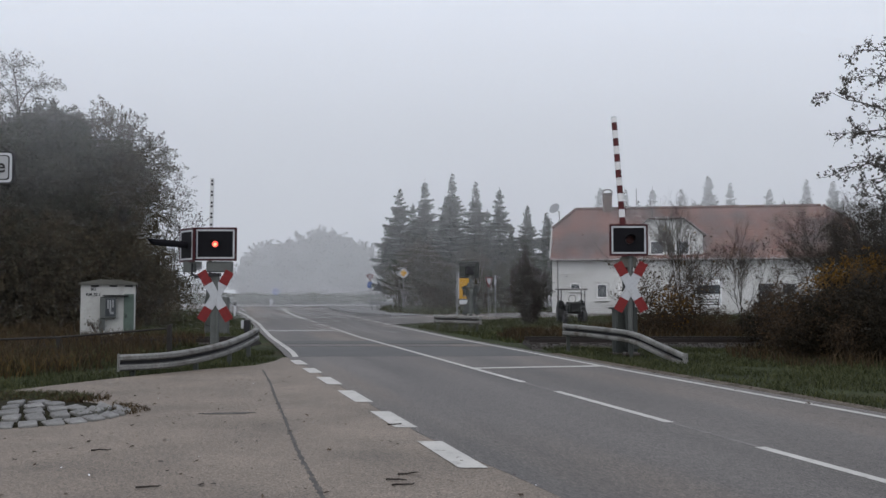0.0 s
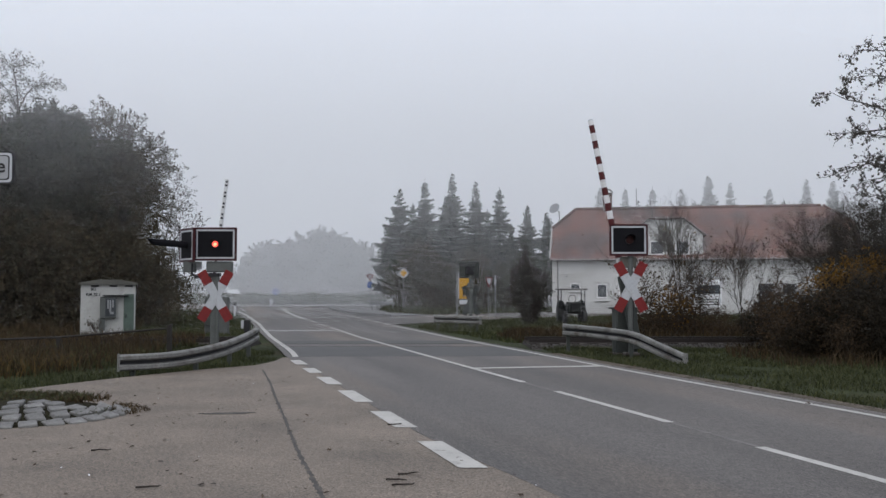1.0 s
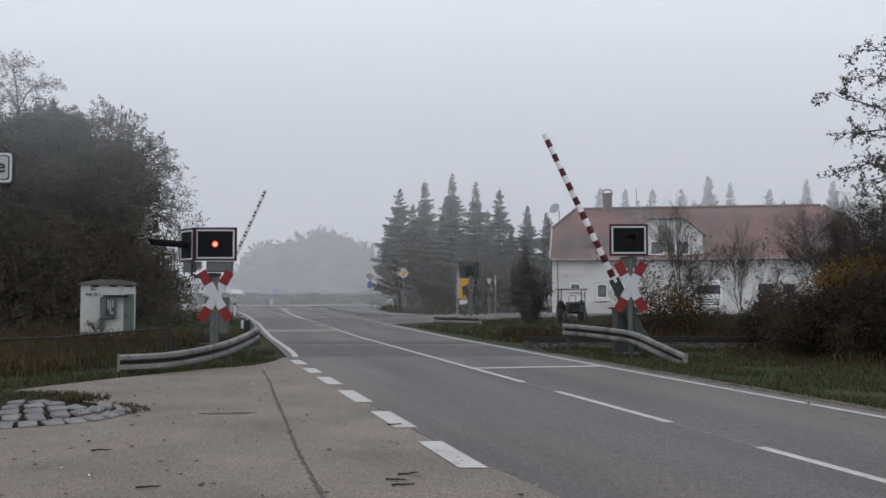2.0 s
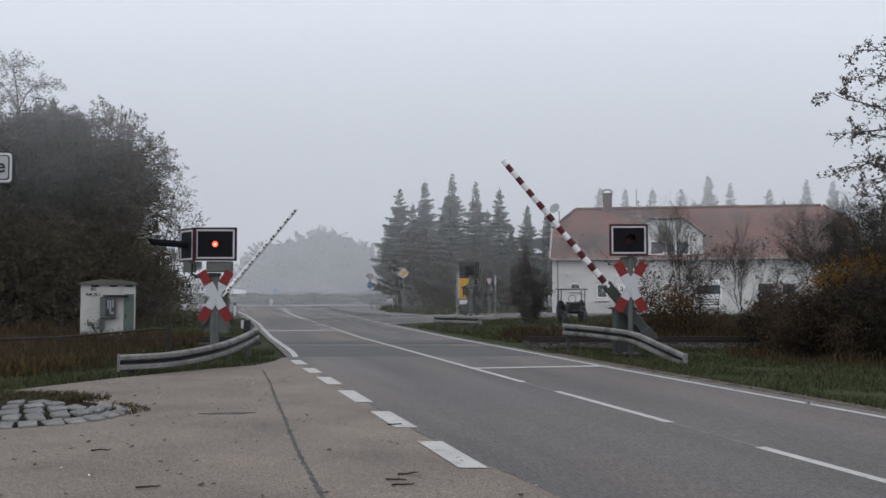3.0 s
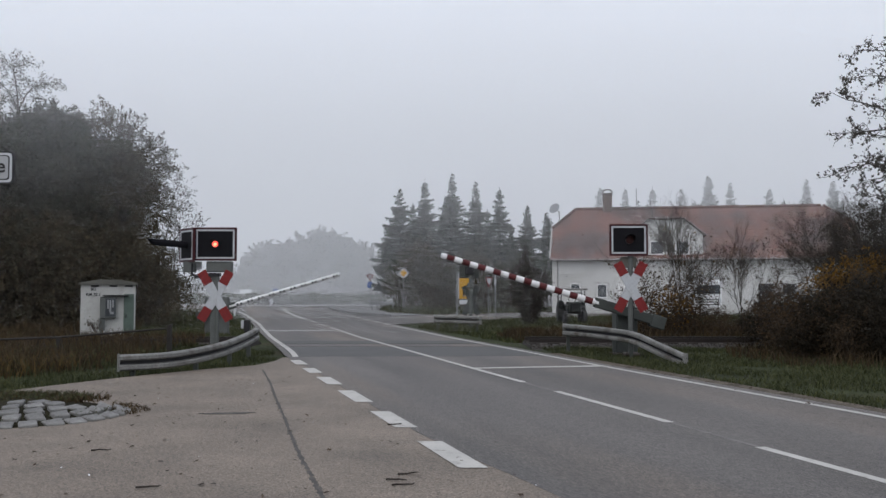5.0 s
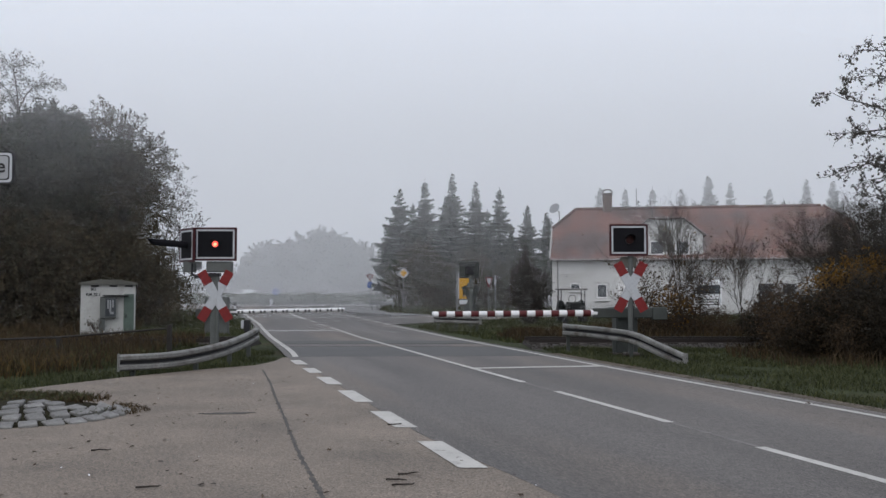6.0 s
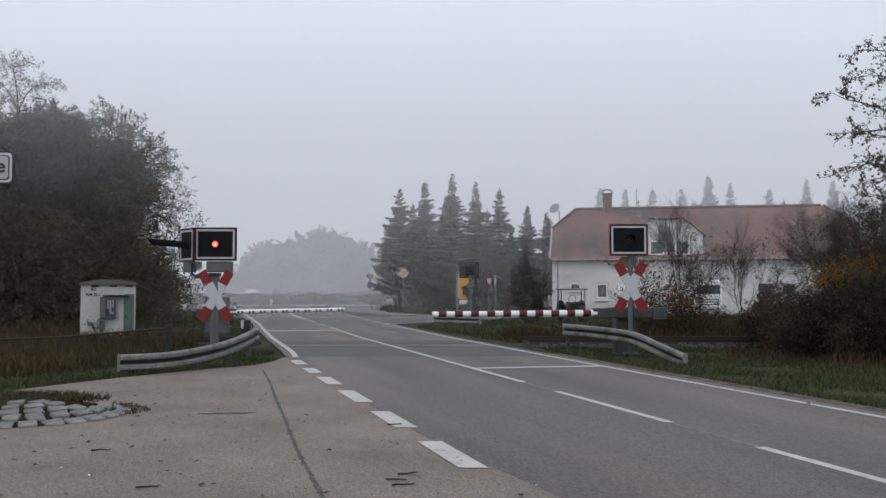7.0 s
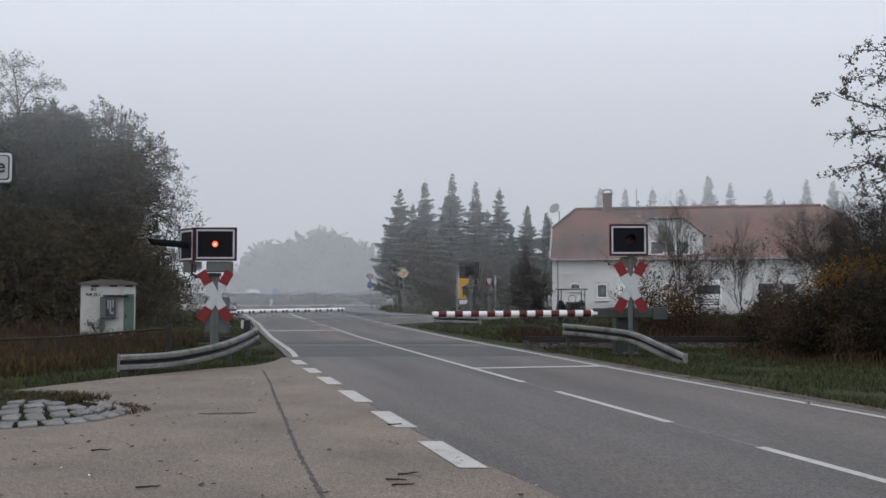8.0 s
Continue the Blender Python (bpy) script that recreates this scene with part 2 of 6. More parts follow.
def part(name, bm, material, parent=None, label="", m=None):
    me = bpy.data.meshes.new(name)
    bm.to_mesh(me)
    bm.free()
    me.materials.append(material)
    ob = new(name, me)
    if parent:
        ob.parent = parent
    if m is not None:
        ob.matrix_basis = m
    return tagged(ob, label)


def one(name, make, material, parent=None, label="", m=None):
    """part() from a function that fills a bmesh."""
    bm = bmesh.new()
    make(bm)
    return part(name, bm, material, parent, label, m)


def thing(name, m, label, category, group="", kind=""):
    ob = new(name)
    ob.matrix_basis = m
    ob.empty_display_size = 0.2
    return tagged(ob, label, category, group, kind)


def raw(name, verts, faces, material, parent=None):
    me = bpy.data.meshes.new(name)
    me.from_pydata(verts, [], faces)
    me.materials.append(material)
    ob = new(name, me)
    if parent:
        ob.parent = parent
    return ob


def smooth_line(points, step=1.0):
    """Points along a line through the given ones, evenly close."""
    out = []
    for i in range(len(points) - 1):
        p0, p1 = points[max(i - 1, 0)], points[i]
        p2, p3 = points[i + 1], points[min(i + 2, len(points) - 1)]
        n = max(1, int(math.dist(p1, p2) / step))
        for k in range(n):
            t = k / n
            out.append(tuple(0.5 * (2 * b + (c - a) * t + (2 * a - 5 * b + 4 * c - d) * t * t + (3 * b - a - 3 * c + d) * t ** 3) for a, b, c, d in zip(p0, p1, p2, p3)))
    return out + [tuple(points[-1])]


def ribbon(name, left, right, z, material, kind="structure", thick=0.03, label="", category=""):
    """A surface between two lines of equal count, laid on the ground at z above it."""
    n = len(left)
    verts = [(x, y, lift(y) + z) for x, y in left] + [(x, y, lift(y) + z) for x, y in right]
    verts += [(x, y, w - thick) for x, y, w in verts]
    faces = []
    for i in range(n - 1):
        faces.append((i, n + i, n + i + 1, i + 1))
        faces.append((2 * n + i, i, i + 1, 2 * n + i + 1))
        faces.append((n + i, 3 * n + i, 3 * n + i + 1, n + i + 1))
    faces += [(0, 2 * n, 3 * n, n), (n - 1, 2 * n - 1, 4 * n - 1, 3 * n - 1)]
    return tagged(raw(name, verts, faces, material), label, category, kind=kind)


def stripe(name, line, width, z, material, **tags):
    """A painted line of even width along the given points."""
    left, right = [], []
    for i, p in enumerate(line):
        a, b = Vector(line[max(i - 1, 0)]), Vector(line[min(i + 1, len(line) - 1)])
        d = (b - a).normalized()
        q = Vector((-d.y, d.x)) * width / 2
        left.append((p[0] + q.x, p[1] + q.y))
        right.append((p[0] - q.x, p[1] - q.y))
    return ribbon(name, left, right, z, material, thick=0.003, **tags)


# ---- ground, roads, markings ----
def build_ground():
    xs = [-600, -300, -150, -80] + list(range(-50, 51, 5)) + [80, 150, 300, 600]
    ys = [-80, -40, -15] + list(range(0, 130, 4)) + [160, 220, 320, 500, 800]
    verts = [(x, y, lift(y) - 0.05) for y in ys for x in xs]
    w = len(xs)
    faces = [(j * w + i, j * w + i + 1, (j + 1) * w + i + 1, (j + 1) * w + i) for j in range(len(ys) - 1) for i in range(w - 1)]
    tagged(raw("ground", verts, faces, M_GROUND), "damp meadow ground around the crossing", "ground", kind="structure")


CENTRE = smooth_line([(6.05, 0.0), (3.91, 8.3), (1.94, 15.99), (0.65, 21.01), (-2.3, 32.6), (-5.33, 44.19), (-6.3, 47.88), (-7.41, 52.24), (-8.1, 54.73), (-9.86, 61.58), (-12.17, 71.88), (-13.69, 80.27)])
RIGHT = smooth_line([(17.0, -30.0), (9.1, 0.0), (7.0, 8.3), (5.94, 12.56), (3.68, 21.68), (2.05, 28.54), (0.11, 36.48), (-2.42, 45.96), (-4.01, 52.47), (-5.2, 56.8), (-6.24, 61.58), (-8.0, 70), (-9.8, 82.2)])
LEFT = smooth_line([(-3.92, 24.82), (-4.57, 27.84), (-6.7, 36.4), (-8.3, 43.0), (-10.17, 50.7), (-15.23, 68.99), (-20, 80.0)])


def resample(line, n):
    pts = [Vector(p) for p in line]
    cum = [0.0]
    for a, b in zip(pts, pts[1:]):
        cum.append(cum[-1] + (b - a).length)
    out = []
    for k in range(n):
        s = cum[-1] * k / (n - 1)
        i = max(j for j in range(len(cum)) if cum[j] <= s + 1e-9)
        i = min(i, len(pts) - 2)
        q = (s - cum[i]) / max(cum[i + 1] - cum[i], 1e-9)
        out.append(tuple(pts[i].lerp(pts[i + 1], q)))
    return out


def build_roads():
    lo = smooth_line([(11.0, -30.0), (3.3, 0.0), (0.75, 8.3), (-0.1, 10.55), (-1.6, 16.0), (-3.0, 21.0), (-4.15, 24.82), (-4.85, 27.84), (-6.95, 36.4), (-8.6, 43.0), (-10.5, 50.7), (-15.6, 68.99), (-21, 82)])
    ro = [(x + 0.35, y) for x, y in RIGHT]
    ribbon("road", resample(lo, 80), resample(ro, 80), 0.0, M_ROAD, label="grey worn asphalt main road over the crossing", category="road")
    # mouth of the side road, in the foreground
    edge = [(-30, 11.5), (-12, 14.2), (-7.57, 15.99), (-6.49, 18.6), (-5.4, 20.6), (-4.4, 22.0), (-4.2, 23.3), (-4.25, 24.7), (-2.0, 24.7), (1.5, 10.55), (4, 0), (4, -12), (-30, -12)]
    bm = bmesh.new()
    prism(bm, edge, "z", -0.05, Matrix.Translation((0, 0, -0.003)))
    tagged(part("side_road", bm, M_APRON), "pale brownish asphalt mouth of the side road", "road", kind="structure")
    # roads of the junction beyond
    ribbon("junction_road", [(-80, 93.2), (-40, 93.2), (-20, 93.2), (-6, 93), (20, 92)], [(-80, 78), (-40, 78), (-20, 77.5), (-9, 76), (20, 74)], -0.012, M_ROAD, label="grey asphalt road of the far junction", category="road")
    ribbon("branch_road", [(-3.2, 46.5), (-1.3, 49.5), (3.0, 55.0), (14, 63)], [(-6.5, 60.0), (-3.3, 60.5), (0, 63.0), (10, 70)], -0.008, M_ROAD, label="grey asphalt branch road leading off beyond the tracks", category="road")
    ribbon("pavement", [(-10.0, 82), (-8.8, 74), (-7.26, 67.6), (-6.2, 63.8), (-5.0, 61.4), (-3.4, 58.9)], [(-4.9, 82), (-4.7, 74), (-4.4, 69), (-3.8, 65.5), (-2.4, 63.4), (-1.0, 61.6)], 0.05, M_KERB, thick=0.08, label="grey pavement behind the far kerb", category="pavement")
    edge = [p for p in RIGHT if 4 < p[1] < 27]
    ribbon("shoulder", [(x + 0.3, y) for x, y in edge], [(x + 0.78, y) for x, y in edge], -0.012, M_SHOULDER, label="narrow gravelly shoulder strewn with leaves", category="shoulder")
    # dark repair strips across the rails
    def band(y0, y1, z, material):
        lx = lambda y: -3.98 - (y - 24.82) * 0.238
        rx = lambda y: 3.05 - (y - 24.82) * 0.262
        ribbon("asphalt_patch", [(lx(y0), y0), (lx(y1), y1)], [(rx(y0), y0 + 0.25), (rx(y1), y1 + 0.25)], z, material, thick=0.003, label="dark asphalt repair strip across the road", category="road patch")
    band(25.0, 29.3, 0.004, M_PATCH)
    band(31.3, 33.4, 0.004, M_PATCH)
    # tar joint between side road and main road
    wob = random.Random(5)
    joint = smooth_line([(-0.58, 6.0), (-0.945, 7.54), (-1.245, 8.75), (-1.625, 10.31), (-2.2, 12.9), (-2.75, 15.3), (-3.3, 17.8), (-3.96, 20.5)], 0.06)
    ragged = [(0.012 + 0.016 * max(0.0, wob.gauss(0.5, 0.5)), 0.012 + 0.016 * max(0.0, wob.gauss(0.5, 0.5))) for _ in joint]
    ribbon("tar_joint", [(x - r[0], y) for (x, y), r in zip(joint, ragged)], [(x + r[1], y) for (x, y), r in zip(joint, ragged)], 0.0, M_TAR, thick=0.003, label="dark ragged tar-filled joint in the asphalt", category="joint")
    # dirt caught in a hollow of the side road
    dirt = thing("dirt_patch", pose(-3.0, 13.05, 0), "dark damp dirt lying in an asphalt hollow", "dirt", kind="structure")
    for cx, cy, rx, ry in ((0.0, 0.0, 0.27, 0.10), (-0.16, -0.05, 0.20, 0.07), (0.22, 0.07, 0.15, 0.045), (0.33, 0.05, 0.05, 0.02), (-0.36, -0.02, 0.05, 0.03)):
        bm = bmesh.new()
        prism(bm, [(cx + rx * wob.uniform(0.7, 1.15) * math.cos(k * 0.314), cy + ry * wob.uniform(0.6, 1.2) * math.sin(k * 0.314)) for k in range(20)], "z", 0.005 + 0.002 * cx * cx, Matrix.Translation((0, 0, -0.002 + 0.001 * cx)))
        part("dirt_scrap", bm, M_TAR, dirt)


def cut(line, y0, y1):
    out = []
    for a, b in zip(line, line[1:]):
        if a[1] <= y0 < b[1]:
            t = (y0 - a[1]) / (b[1] - a[1])
            out.append((a[0] + (b[0] - a[0]) * t, y0))
        if y0 < a[1] < y1:
            out.append(a)
        if a[1] < y1 <= b[1]:
            t = (y1 - a[1]) / (b[1] - a[1])
            if not out or out[-1] != a and a[1] > y0:
                out.append(a)
            out.append((a[0] + (b[0] - a[0]) * t, y1))
    seen = []
    for p in out:
        if not seen or p != seen[-1]:
            seen.append(p)
    return seen


def build_markings():
    dash = dict(label="white painted lane dash on asphalt", category="road marking")
    for y0, y1 in ((6.2, 10.16), (12.12, 15.99)):
        stripe("centre_dash", cut(CENTRE, y0, y1), 0.13, 0.006, M_PAINT, **dash)
    for y0, y1 in ((10.2, 12.08), (16.03, 17.6)):
        stripe("worn_dash", cut(CENTRE, y0, y1), 0.07, 0.003, M_GHOST, label="almost worn away remains of the centre line", category="road marking")
    stripe("centre_line", cut(CENTRE, 17.63, 44.2), 0.13, 0.008, M_PAINT, label="white solid centre line across the rails", category="road marking")
    for y0, y1 in ((46.2, 47.9), (50.3, 52.2)):
        stripe("centre_dash", cut(CENTRE, y0, y1), 0.14, 0.006, M_PAINT, **dash)
    stripe("centre_line_far", cut(CENTRE, 54.7, 80.2), 0.22, 0.006, M_PAINT, label="white line curving into the junction", category="road marking")
    stripe("edge_line", cut(RIGHT, 2.0, 46.0), 0.13, 0.006, M_PAINT, label="white edge line along the road", category="road marking")
    for y0, y1 in ((47.0, 48.6), (50.0, 51.6), (53.0, 54.6), (56.0, 57.6), (59, 60.6)):
        stripe("edge_dash", cut(RIGHT, y0, y1), 0.22, 0.006, M_PAINT, **dash)
    stripe("edge_line", cut(LEFT, 24.83, 69.0), 0.16, 0.006, M_PAINT, label="white edge line bending into the junction", category="road marking")
    # broad dashes across the side-road mouth
    rows = ((8.95, 10.55), (11.65, 13.23), (14.4, 16.09), (17.2, 18.72), (19.75, 21.01), (22.1, 23.54))
    for y0, y1 in rows:
        def xl(y):
            return -0.29 - (y - 10.55) * 0.2756
        def xr(y):
            return xl(y) + 0.28
        ribbon("broad_dash", [(xl(y0), y0), (xl(y1), y1)], [(xr(y0), y0), (xr(y1), y1)], 0.006, M_PAINT, thick=0.003, label="broad white painted block across side road mouth", category="road marking")
    ribbon("stop_line", [(0.72, 20.75), (0.66, 21.05)], [(3.66, 21.42), (3.58, 21.72)], 0.011, M_PAINT, thick=0.003, label="white stop line before the crossing", category="road marking")
    ribbon("stop_line", [(-7.75, 40.8), (-7.8, 41.3)], [(-4.75, 41.2), (-4.85, 41.75)], 0.011, M_OLDPAINT, thick=0.003, label="worn white stop line beyond the crossing", category="road marking")


build_ground()
build_roads()
build_markings()


# ---- railway ----
def build_track():
    yc = 30.6
    for x0, x1 in ((-60, -6.3), (2.75, 60)):
        bm = bmesh.new()
        prism(bm, [(yc - 1.9, -0.06), (yc - 1.35, 0.08), (yc + 1.35, 0.08), (yc + 1.9, -0.06)], "x", x1 - x0, Matrix.Translation((x0, 0, 0)))
        tagged(part("ballast_bed", bm, M_BALLAST), "brown ballast bed of the single track", "ballast", kind="structure")
        rng = np.random.default_rng(3 if x0 < 0 else 4)
        n = 5000
        lim = (max(x0, -18), min(x1, 18))
        c = np.stack([rng.uniform(*lim, n), yc + rng.uniform(-1.8, 1.8, n), np.zeros(n)], 1)
        c[:, 2] = np.where(np.abs(c[:, 1] - yc) < 1.35, 0.09, 0.09 - (np.abs(c[:, 1] - yc) - 1.35) * 0.25)
        tagged(rubble("ballast_stones", c, 0.035, rng, M_BALLAST), "loose brown ballast stones beside the rails", "stones", kind="stuff")
    for dy in (-0.75, 0.75):
        prof = [(-0.065, 0.0), (0.065, 0.0), (0.065, 0.015), (0.012, 0.03), (0.012, 0.11), (0.035, 0.12), (0.035, 0.15), (-0.035, 0.15), (-0.035, 0.12), (-0.012, 0.11), (-0.012, 0.03), (-0.065, 0.015)]
        for x0, x1 in ((-60, -6.3), (2.75, 60)):
            bm = bmesh.new()
            prism(bm, prof, "x", x1 - x0, Matrix.Translation((x0, yc + dy, 0.10)))
            tagged(part("rail", bm, M_RAIL), "rusty brown steel rail on ballast", "rail", group="rails of the track")
        # rail head and groove let into the road
        bm = bmesh.new()
        prism(bm, [(-6.0, yc + dy - 0.035), (2.6, yc + dy - 0.035), (2.6, yc + dy + 0.04), (-6.0, yc + dy + 0.04)], "z", 0.007)
        tagged(part("flush_rail", bm, M_RAIL), "dark steel rail set flush in asphalt", "rail", group="rails of the track")
    sl = one("sleeper", lambda b: box(b, (0, 0, 0), (0.24, 2.5, 0.12), bevel=0.01), M_SLEEPER)
    tagged(sl, "dark weathered sleeper under the rails", "sleeper", "sleepers")
    sl.matrix_basis = pose(3.2, yc, 0.045)
    for k in range(1, 24):
        copy_thing(sl, pose(3.2 + 0.63 * k, yc, 0.045))
    for k in range(20):
        copy_thing(sl, pose(-6.9 - 0.63 * k, yc, 0.045))


def rubble(name, c, size, rng, material):
    n = len(c)
    base = np.array([(1, 0, 0), (-1, 0, 0), (0, 1, 0), (0, -1, 0), (0, 0, 1), (0, 0, -1)], float)
    tri = np.array([(0, 2, 4), (2, 1, 4), (1, 3, 4), (3, 0, 4), (2, 0, 5), (1, 2, 5), (3, 1, 5), (0, 3, 5)])
    v = c[:, None, :] + base[None] * rng.uniform(0.4, 1.1, (n, 6, 1)) * size * rng.uniform(0.6, 1.5, (n, 1, 1))
    f = (tri[None] + 6 * np.arange(n)[:, None, None]).reshape(-1, 3)
    return raw(name, v.reshape(-1, 3).tolist(), f.tolist(), material)


build_track()

# ---- crossing signals, barriers, guard rails ----
def cross_part(parent, cx, cz, length, lean, y, back=False):
    """Two crossed boards, white with red ends, leaning each way."""
    for sign in (-1, 1):
        turn = pose(cx, y + (0.012 if sign > 0 else 0), cz, 0, sign * lean, 0)
        w = 0.25
        red = length * 0.25
        face = M_HOUSING if back else M_WHITE
        board = one("cross_board", lambda b: box(b, (0, 0, 0), (w, 0.02, length), bevel=0.004), face, parent, "", turn)
        if not back:
            for e in (-1, 1):
                one("red_end", lambda b: box(b, (0, -0.012, e * (length - red) / 2), (w + 0.004, 0.008, red + 0.004)), M_RED, board, "red board end")


def lamp_box(parent, m, w, h, lamp=True):
    """A black backing board in a white line and maroon frame, a hooded lamp in its middle."""
    board = one("backing_board", lambda b: box(b, (0, 0.05, 0), (w - 0.09, 0.10, h - 0.09), bevel=0.006), M_BLACK, parent, "matt black backing board", m)

    def border(b, W, H, t, y, d):
        for s in (-1, 1):
            box(b, (s * (W - t) / 2, y, 0), (t, d, H))
            box(b, (0, y, s * (H - t) / 2), (W - 2 * t, d, t))
    one("frame", lambda b: border(b, w, h, 0.045, 0.02, 0.07), M_MAROON, board, "dark red frame")
    one("white_line", lambda b: border(b, w - 0.112, h - 0.112, 0.045, -0.006, 0.012), M_WHITE, board, "white inner border")
    return board


def hood(parent, m, r=0.13, length=0.28, wrap=1.1, square=0.35):
    """A part-tube visor over the lamp, its mouth cut back towards the bottom."""
    bm = bmesh.new()
    n = 10
    ring = []
    for y, rr in ((0.0, r), (-length, r * 0.92)):
        for rad in (rr, rr - 0.012):
            ring.append([bm.verts.new((rad * math.cos(a), y * (square + (1 - square) * math.sin(a)), rad * math.sin(a))) for a in [math.pi * (0.5 - wrap / 2 + wrap * k / n) for k in range(n + 1)]])
    o0, i0, o1, i1 = ring
    for k in range(n):
        bm.faces.new((o0[k], o0[k + 1], o1[k + 1], o1[k]))
        bm.faces.new((i0[k], i1[k], i1[k + 1], i0[k + 1]))
        bm.faces.new((o1[k], o1[k + 1], i1[k + 1], i1[k]))
    return part("visor", bm, M_BLACK, parent, "dark lamp visor", m)


def lamp(parent, m, r=0.095):
    """A red lens that always burns, its rim, and an added flap that swings before it so it looks unlit. Returns the
    flap.
    """
    lens = one("lens", lambda b: rod(b, (0, 0.0, 0), (0, -0.03, 0), r, r * 0.9, 20), M_LAMP, parent, "glowing red lens", m)
    one("lamp_core", lambda b: rod(b, (0, -0.030, -0.1 * r), (0, -0.034, -0.1 * r), r * 0.55, r * 0.5, 16), M_CORE, lens, "bright orange lamp core")

    def rim(b):
        for k in range(20):
            a0, a1 = 2 * math.pi * k / 20, 2 * math.pi * (k + 1) / 20
            rod(b, (r * 1.08 * math.cos(a0), -0.015, r * 1.08 * math.sin(a0)), (r * 1.08 * math.cos(a1), -0.015, r * 1.08 * math.sin(a1)), 0.014, seg=5)
    one("rim", rim, M_DARK, lens, "black lamp rim")
    # added flap, coloured like an unlit lens, blocks the glow to make it blink
    sh = bmesh.new()
    rod(sh, (0, 0.004, -r * 1.12), (0, -0.004, -r * 1.12), r * 1.1, r * 1.1, 20)
    for k in range(3):
        box(sh, (0, -0.006, -r * (0.5 + 0.6 * k)), (r * 1.5, 0.006, 0.012))
    return part("shutter", sh, M_DARKLENS, parent, "added dark red flap that hides the lit lens", m @ pose(0, -0.04, r * 1.12))


def signal_right():
    t = thing("crossing_signal", pose(5.10, 25.6, 0), "crossing warning signal on grey post with red light and cross", "railway signal", "crossing signals")
    one("post", lambda b: rod(b, (0.06, 0, -0.1), (0.06, 0, 2.75), 0.075, seg=14), M_POST, t, "grey steel post")
    one("foot", lambda b: box(b, (0.06, 0, 0.03), (0.4, 0.4, 0.08), bevel=0.02), M_SLEEPER, t)
    one("junction_box", lambda b: box(b, (0.02, 0.08, 2.55), (0.42, 0.22, 0.30), bevel=0.02), M_HUTROOF, t, "grey junction box")
    turn = pose(0.0, -0.12, 3.155, 0, 0, -2)
    lamp_box(t, turn, 1.05, 0.87)
    hood(t, turn @ pose(0.03, -0.01, 0.02, 0, 14, 0), 0.14, 0.3)
    blade = lamp(t, turn @ pose(0.02, -0.012, 0.0))
    cross_part(t, 0.05, 1.87, 1.50, 29, -0.10)
    one("cable", lambda b: [rod(b, p, q, 0.012, seg=5) for p, q in (((0.1, -0.06, 2.4), (0.12, -0.08, 1.2)), ((0.12, -0.08, 1.2), (0.1, -0.07, 0.0)))], M_DARK, t)
    return blade, turn @ pose(0.02, -0.012, 0.0)


def signal_left():
    t = thing("crossing_signal", pose(-6.28, 25.6, 0), "crossing warning signal with two light boards on grey post", "railway signal", "crossing signals")
    one("post", lambda b: box(b, (-0.02, 0, 1.05), (0.16, 0.16, 2.3), bevel=0.02), M_POST, t, "grey steel post")
    one("post_flange", lambda b: box(b, (0.09, -0.03, 1.05), (0.05, 0.2, 2.28), bevel=0.005), M_POST, t)
    one("foot", lambda b: box(b, (0, 0, 0.03), (0.4, 0.4, 0.08), bevel=0.02), M_SLEEPER, t)
    one("junction_box", lambda b: box(b, (0.12, 0.05, 2.42), (0.70, 0.26, 0.30), bevel=0.025), M_POST, t, "grey junction box")
    one("clamp", lambda b: [box(b, (0.0, -0.02, 2.2), (0.3, 0.26, 0.1), bevel=0.01), box(b, (-0.3, -0.02, 2.13), (0.5, 0.06, 0.05))], M_DARK, t, "black pole clamp")
    turn = pose(0.03, -0.12, 3.04, 0, 0, 2)
    lamp_box(t, turn, 1.16, 0.915)
    hood(t, turn @ pose(-0.0, -0.01, 0.02), 0.12, 0.26)
    blade = lamp(t, turn @ pose(0.0, -0.012, 0.0), 0.085)
    side = pose(-0.82, 0.10, 3.02, 0, 0, -52)
    lamp_box(t, side, 0.95, 0.93)
    hood(t, side @ pose(0, -0.01, 0.0, -3, 0, 0), 0.11, 1.10, 1.5, 0.9)
    one("side_junction_box", lambda b: box(b, (-0.72, 0.1, 2.42), (0.3, 0.3, 0.3), bevel=0.02), M_POST, t, "grey junction box")
    one("back_plate", lambda b: box(b, (-0.55, 0.12, 2.46), (0.32, 0.02, 0.22), bevel=0.004), M_WHITE, t, "white plate with a scribble")
    one("bell_hose", lambda b: [rod(b, p, q, 0.03, seg=8) for p, q in (((-0.62, -0.05, 2.5), (-0.62, -0.05, 2.2)), ((-0.62, -0.05, 2.2), (-0.3, -0.05, 2.13)))], M_DARK, t, "black cable bend")
    cross_part(t, 0.05, 1.62, 1.54, 30.5, -0.12)
    return blade, turn @ pose(0.0, -0.012, 0.0)


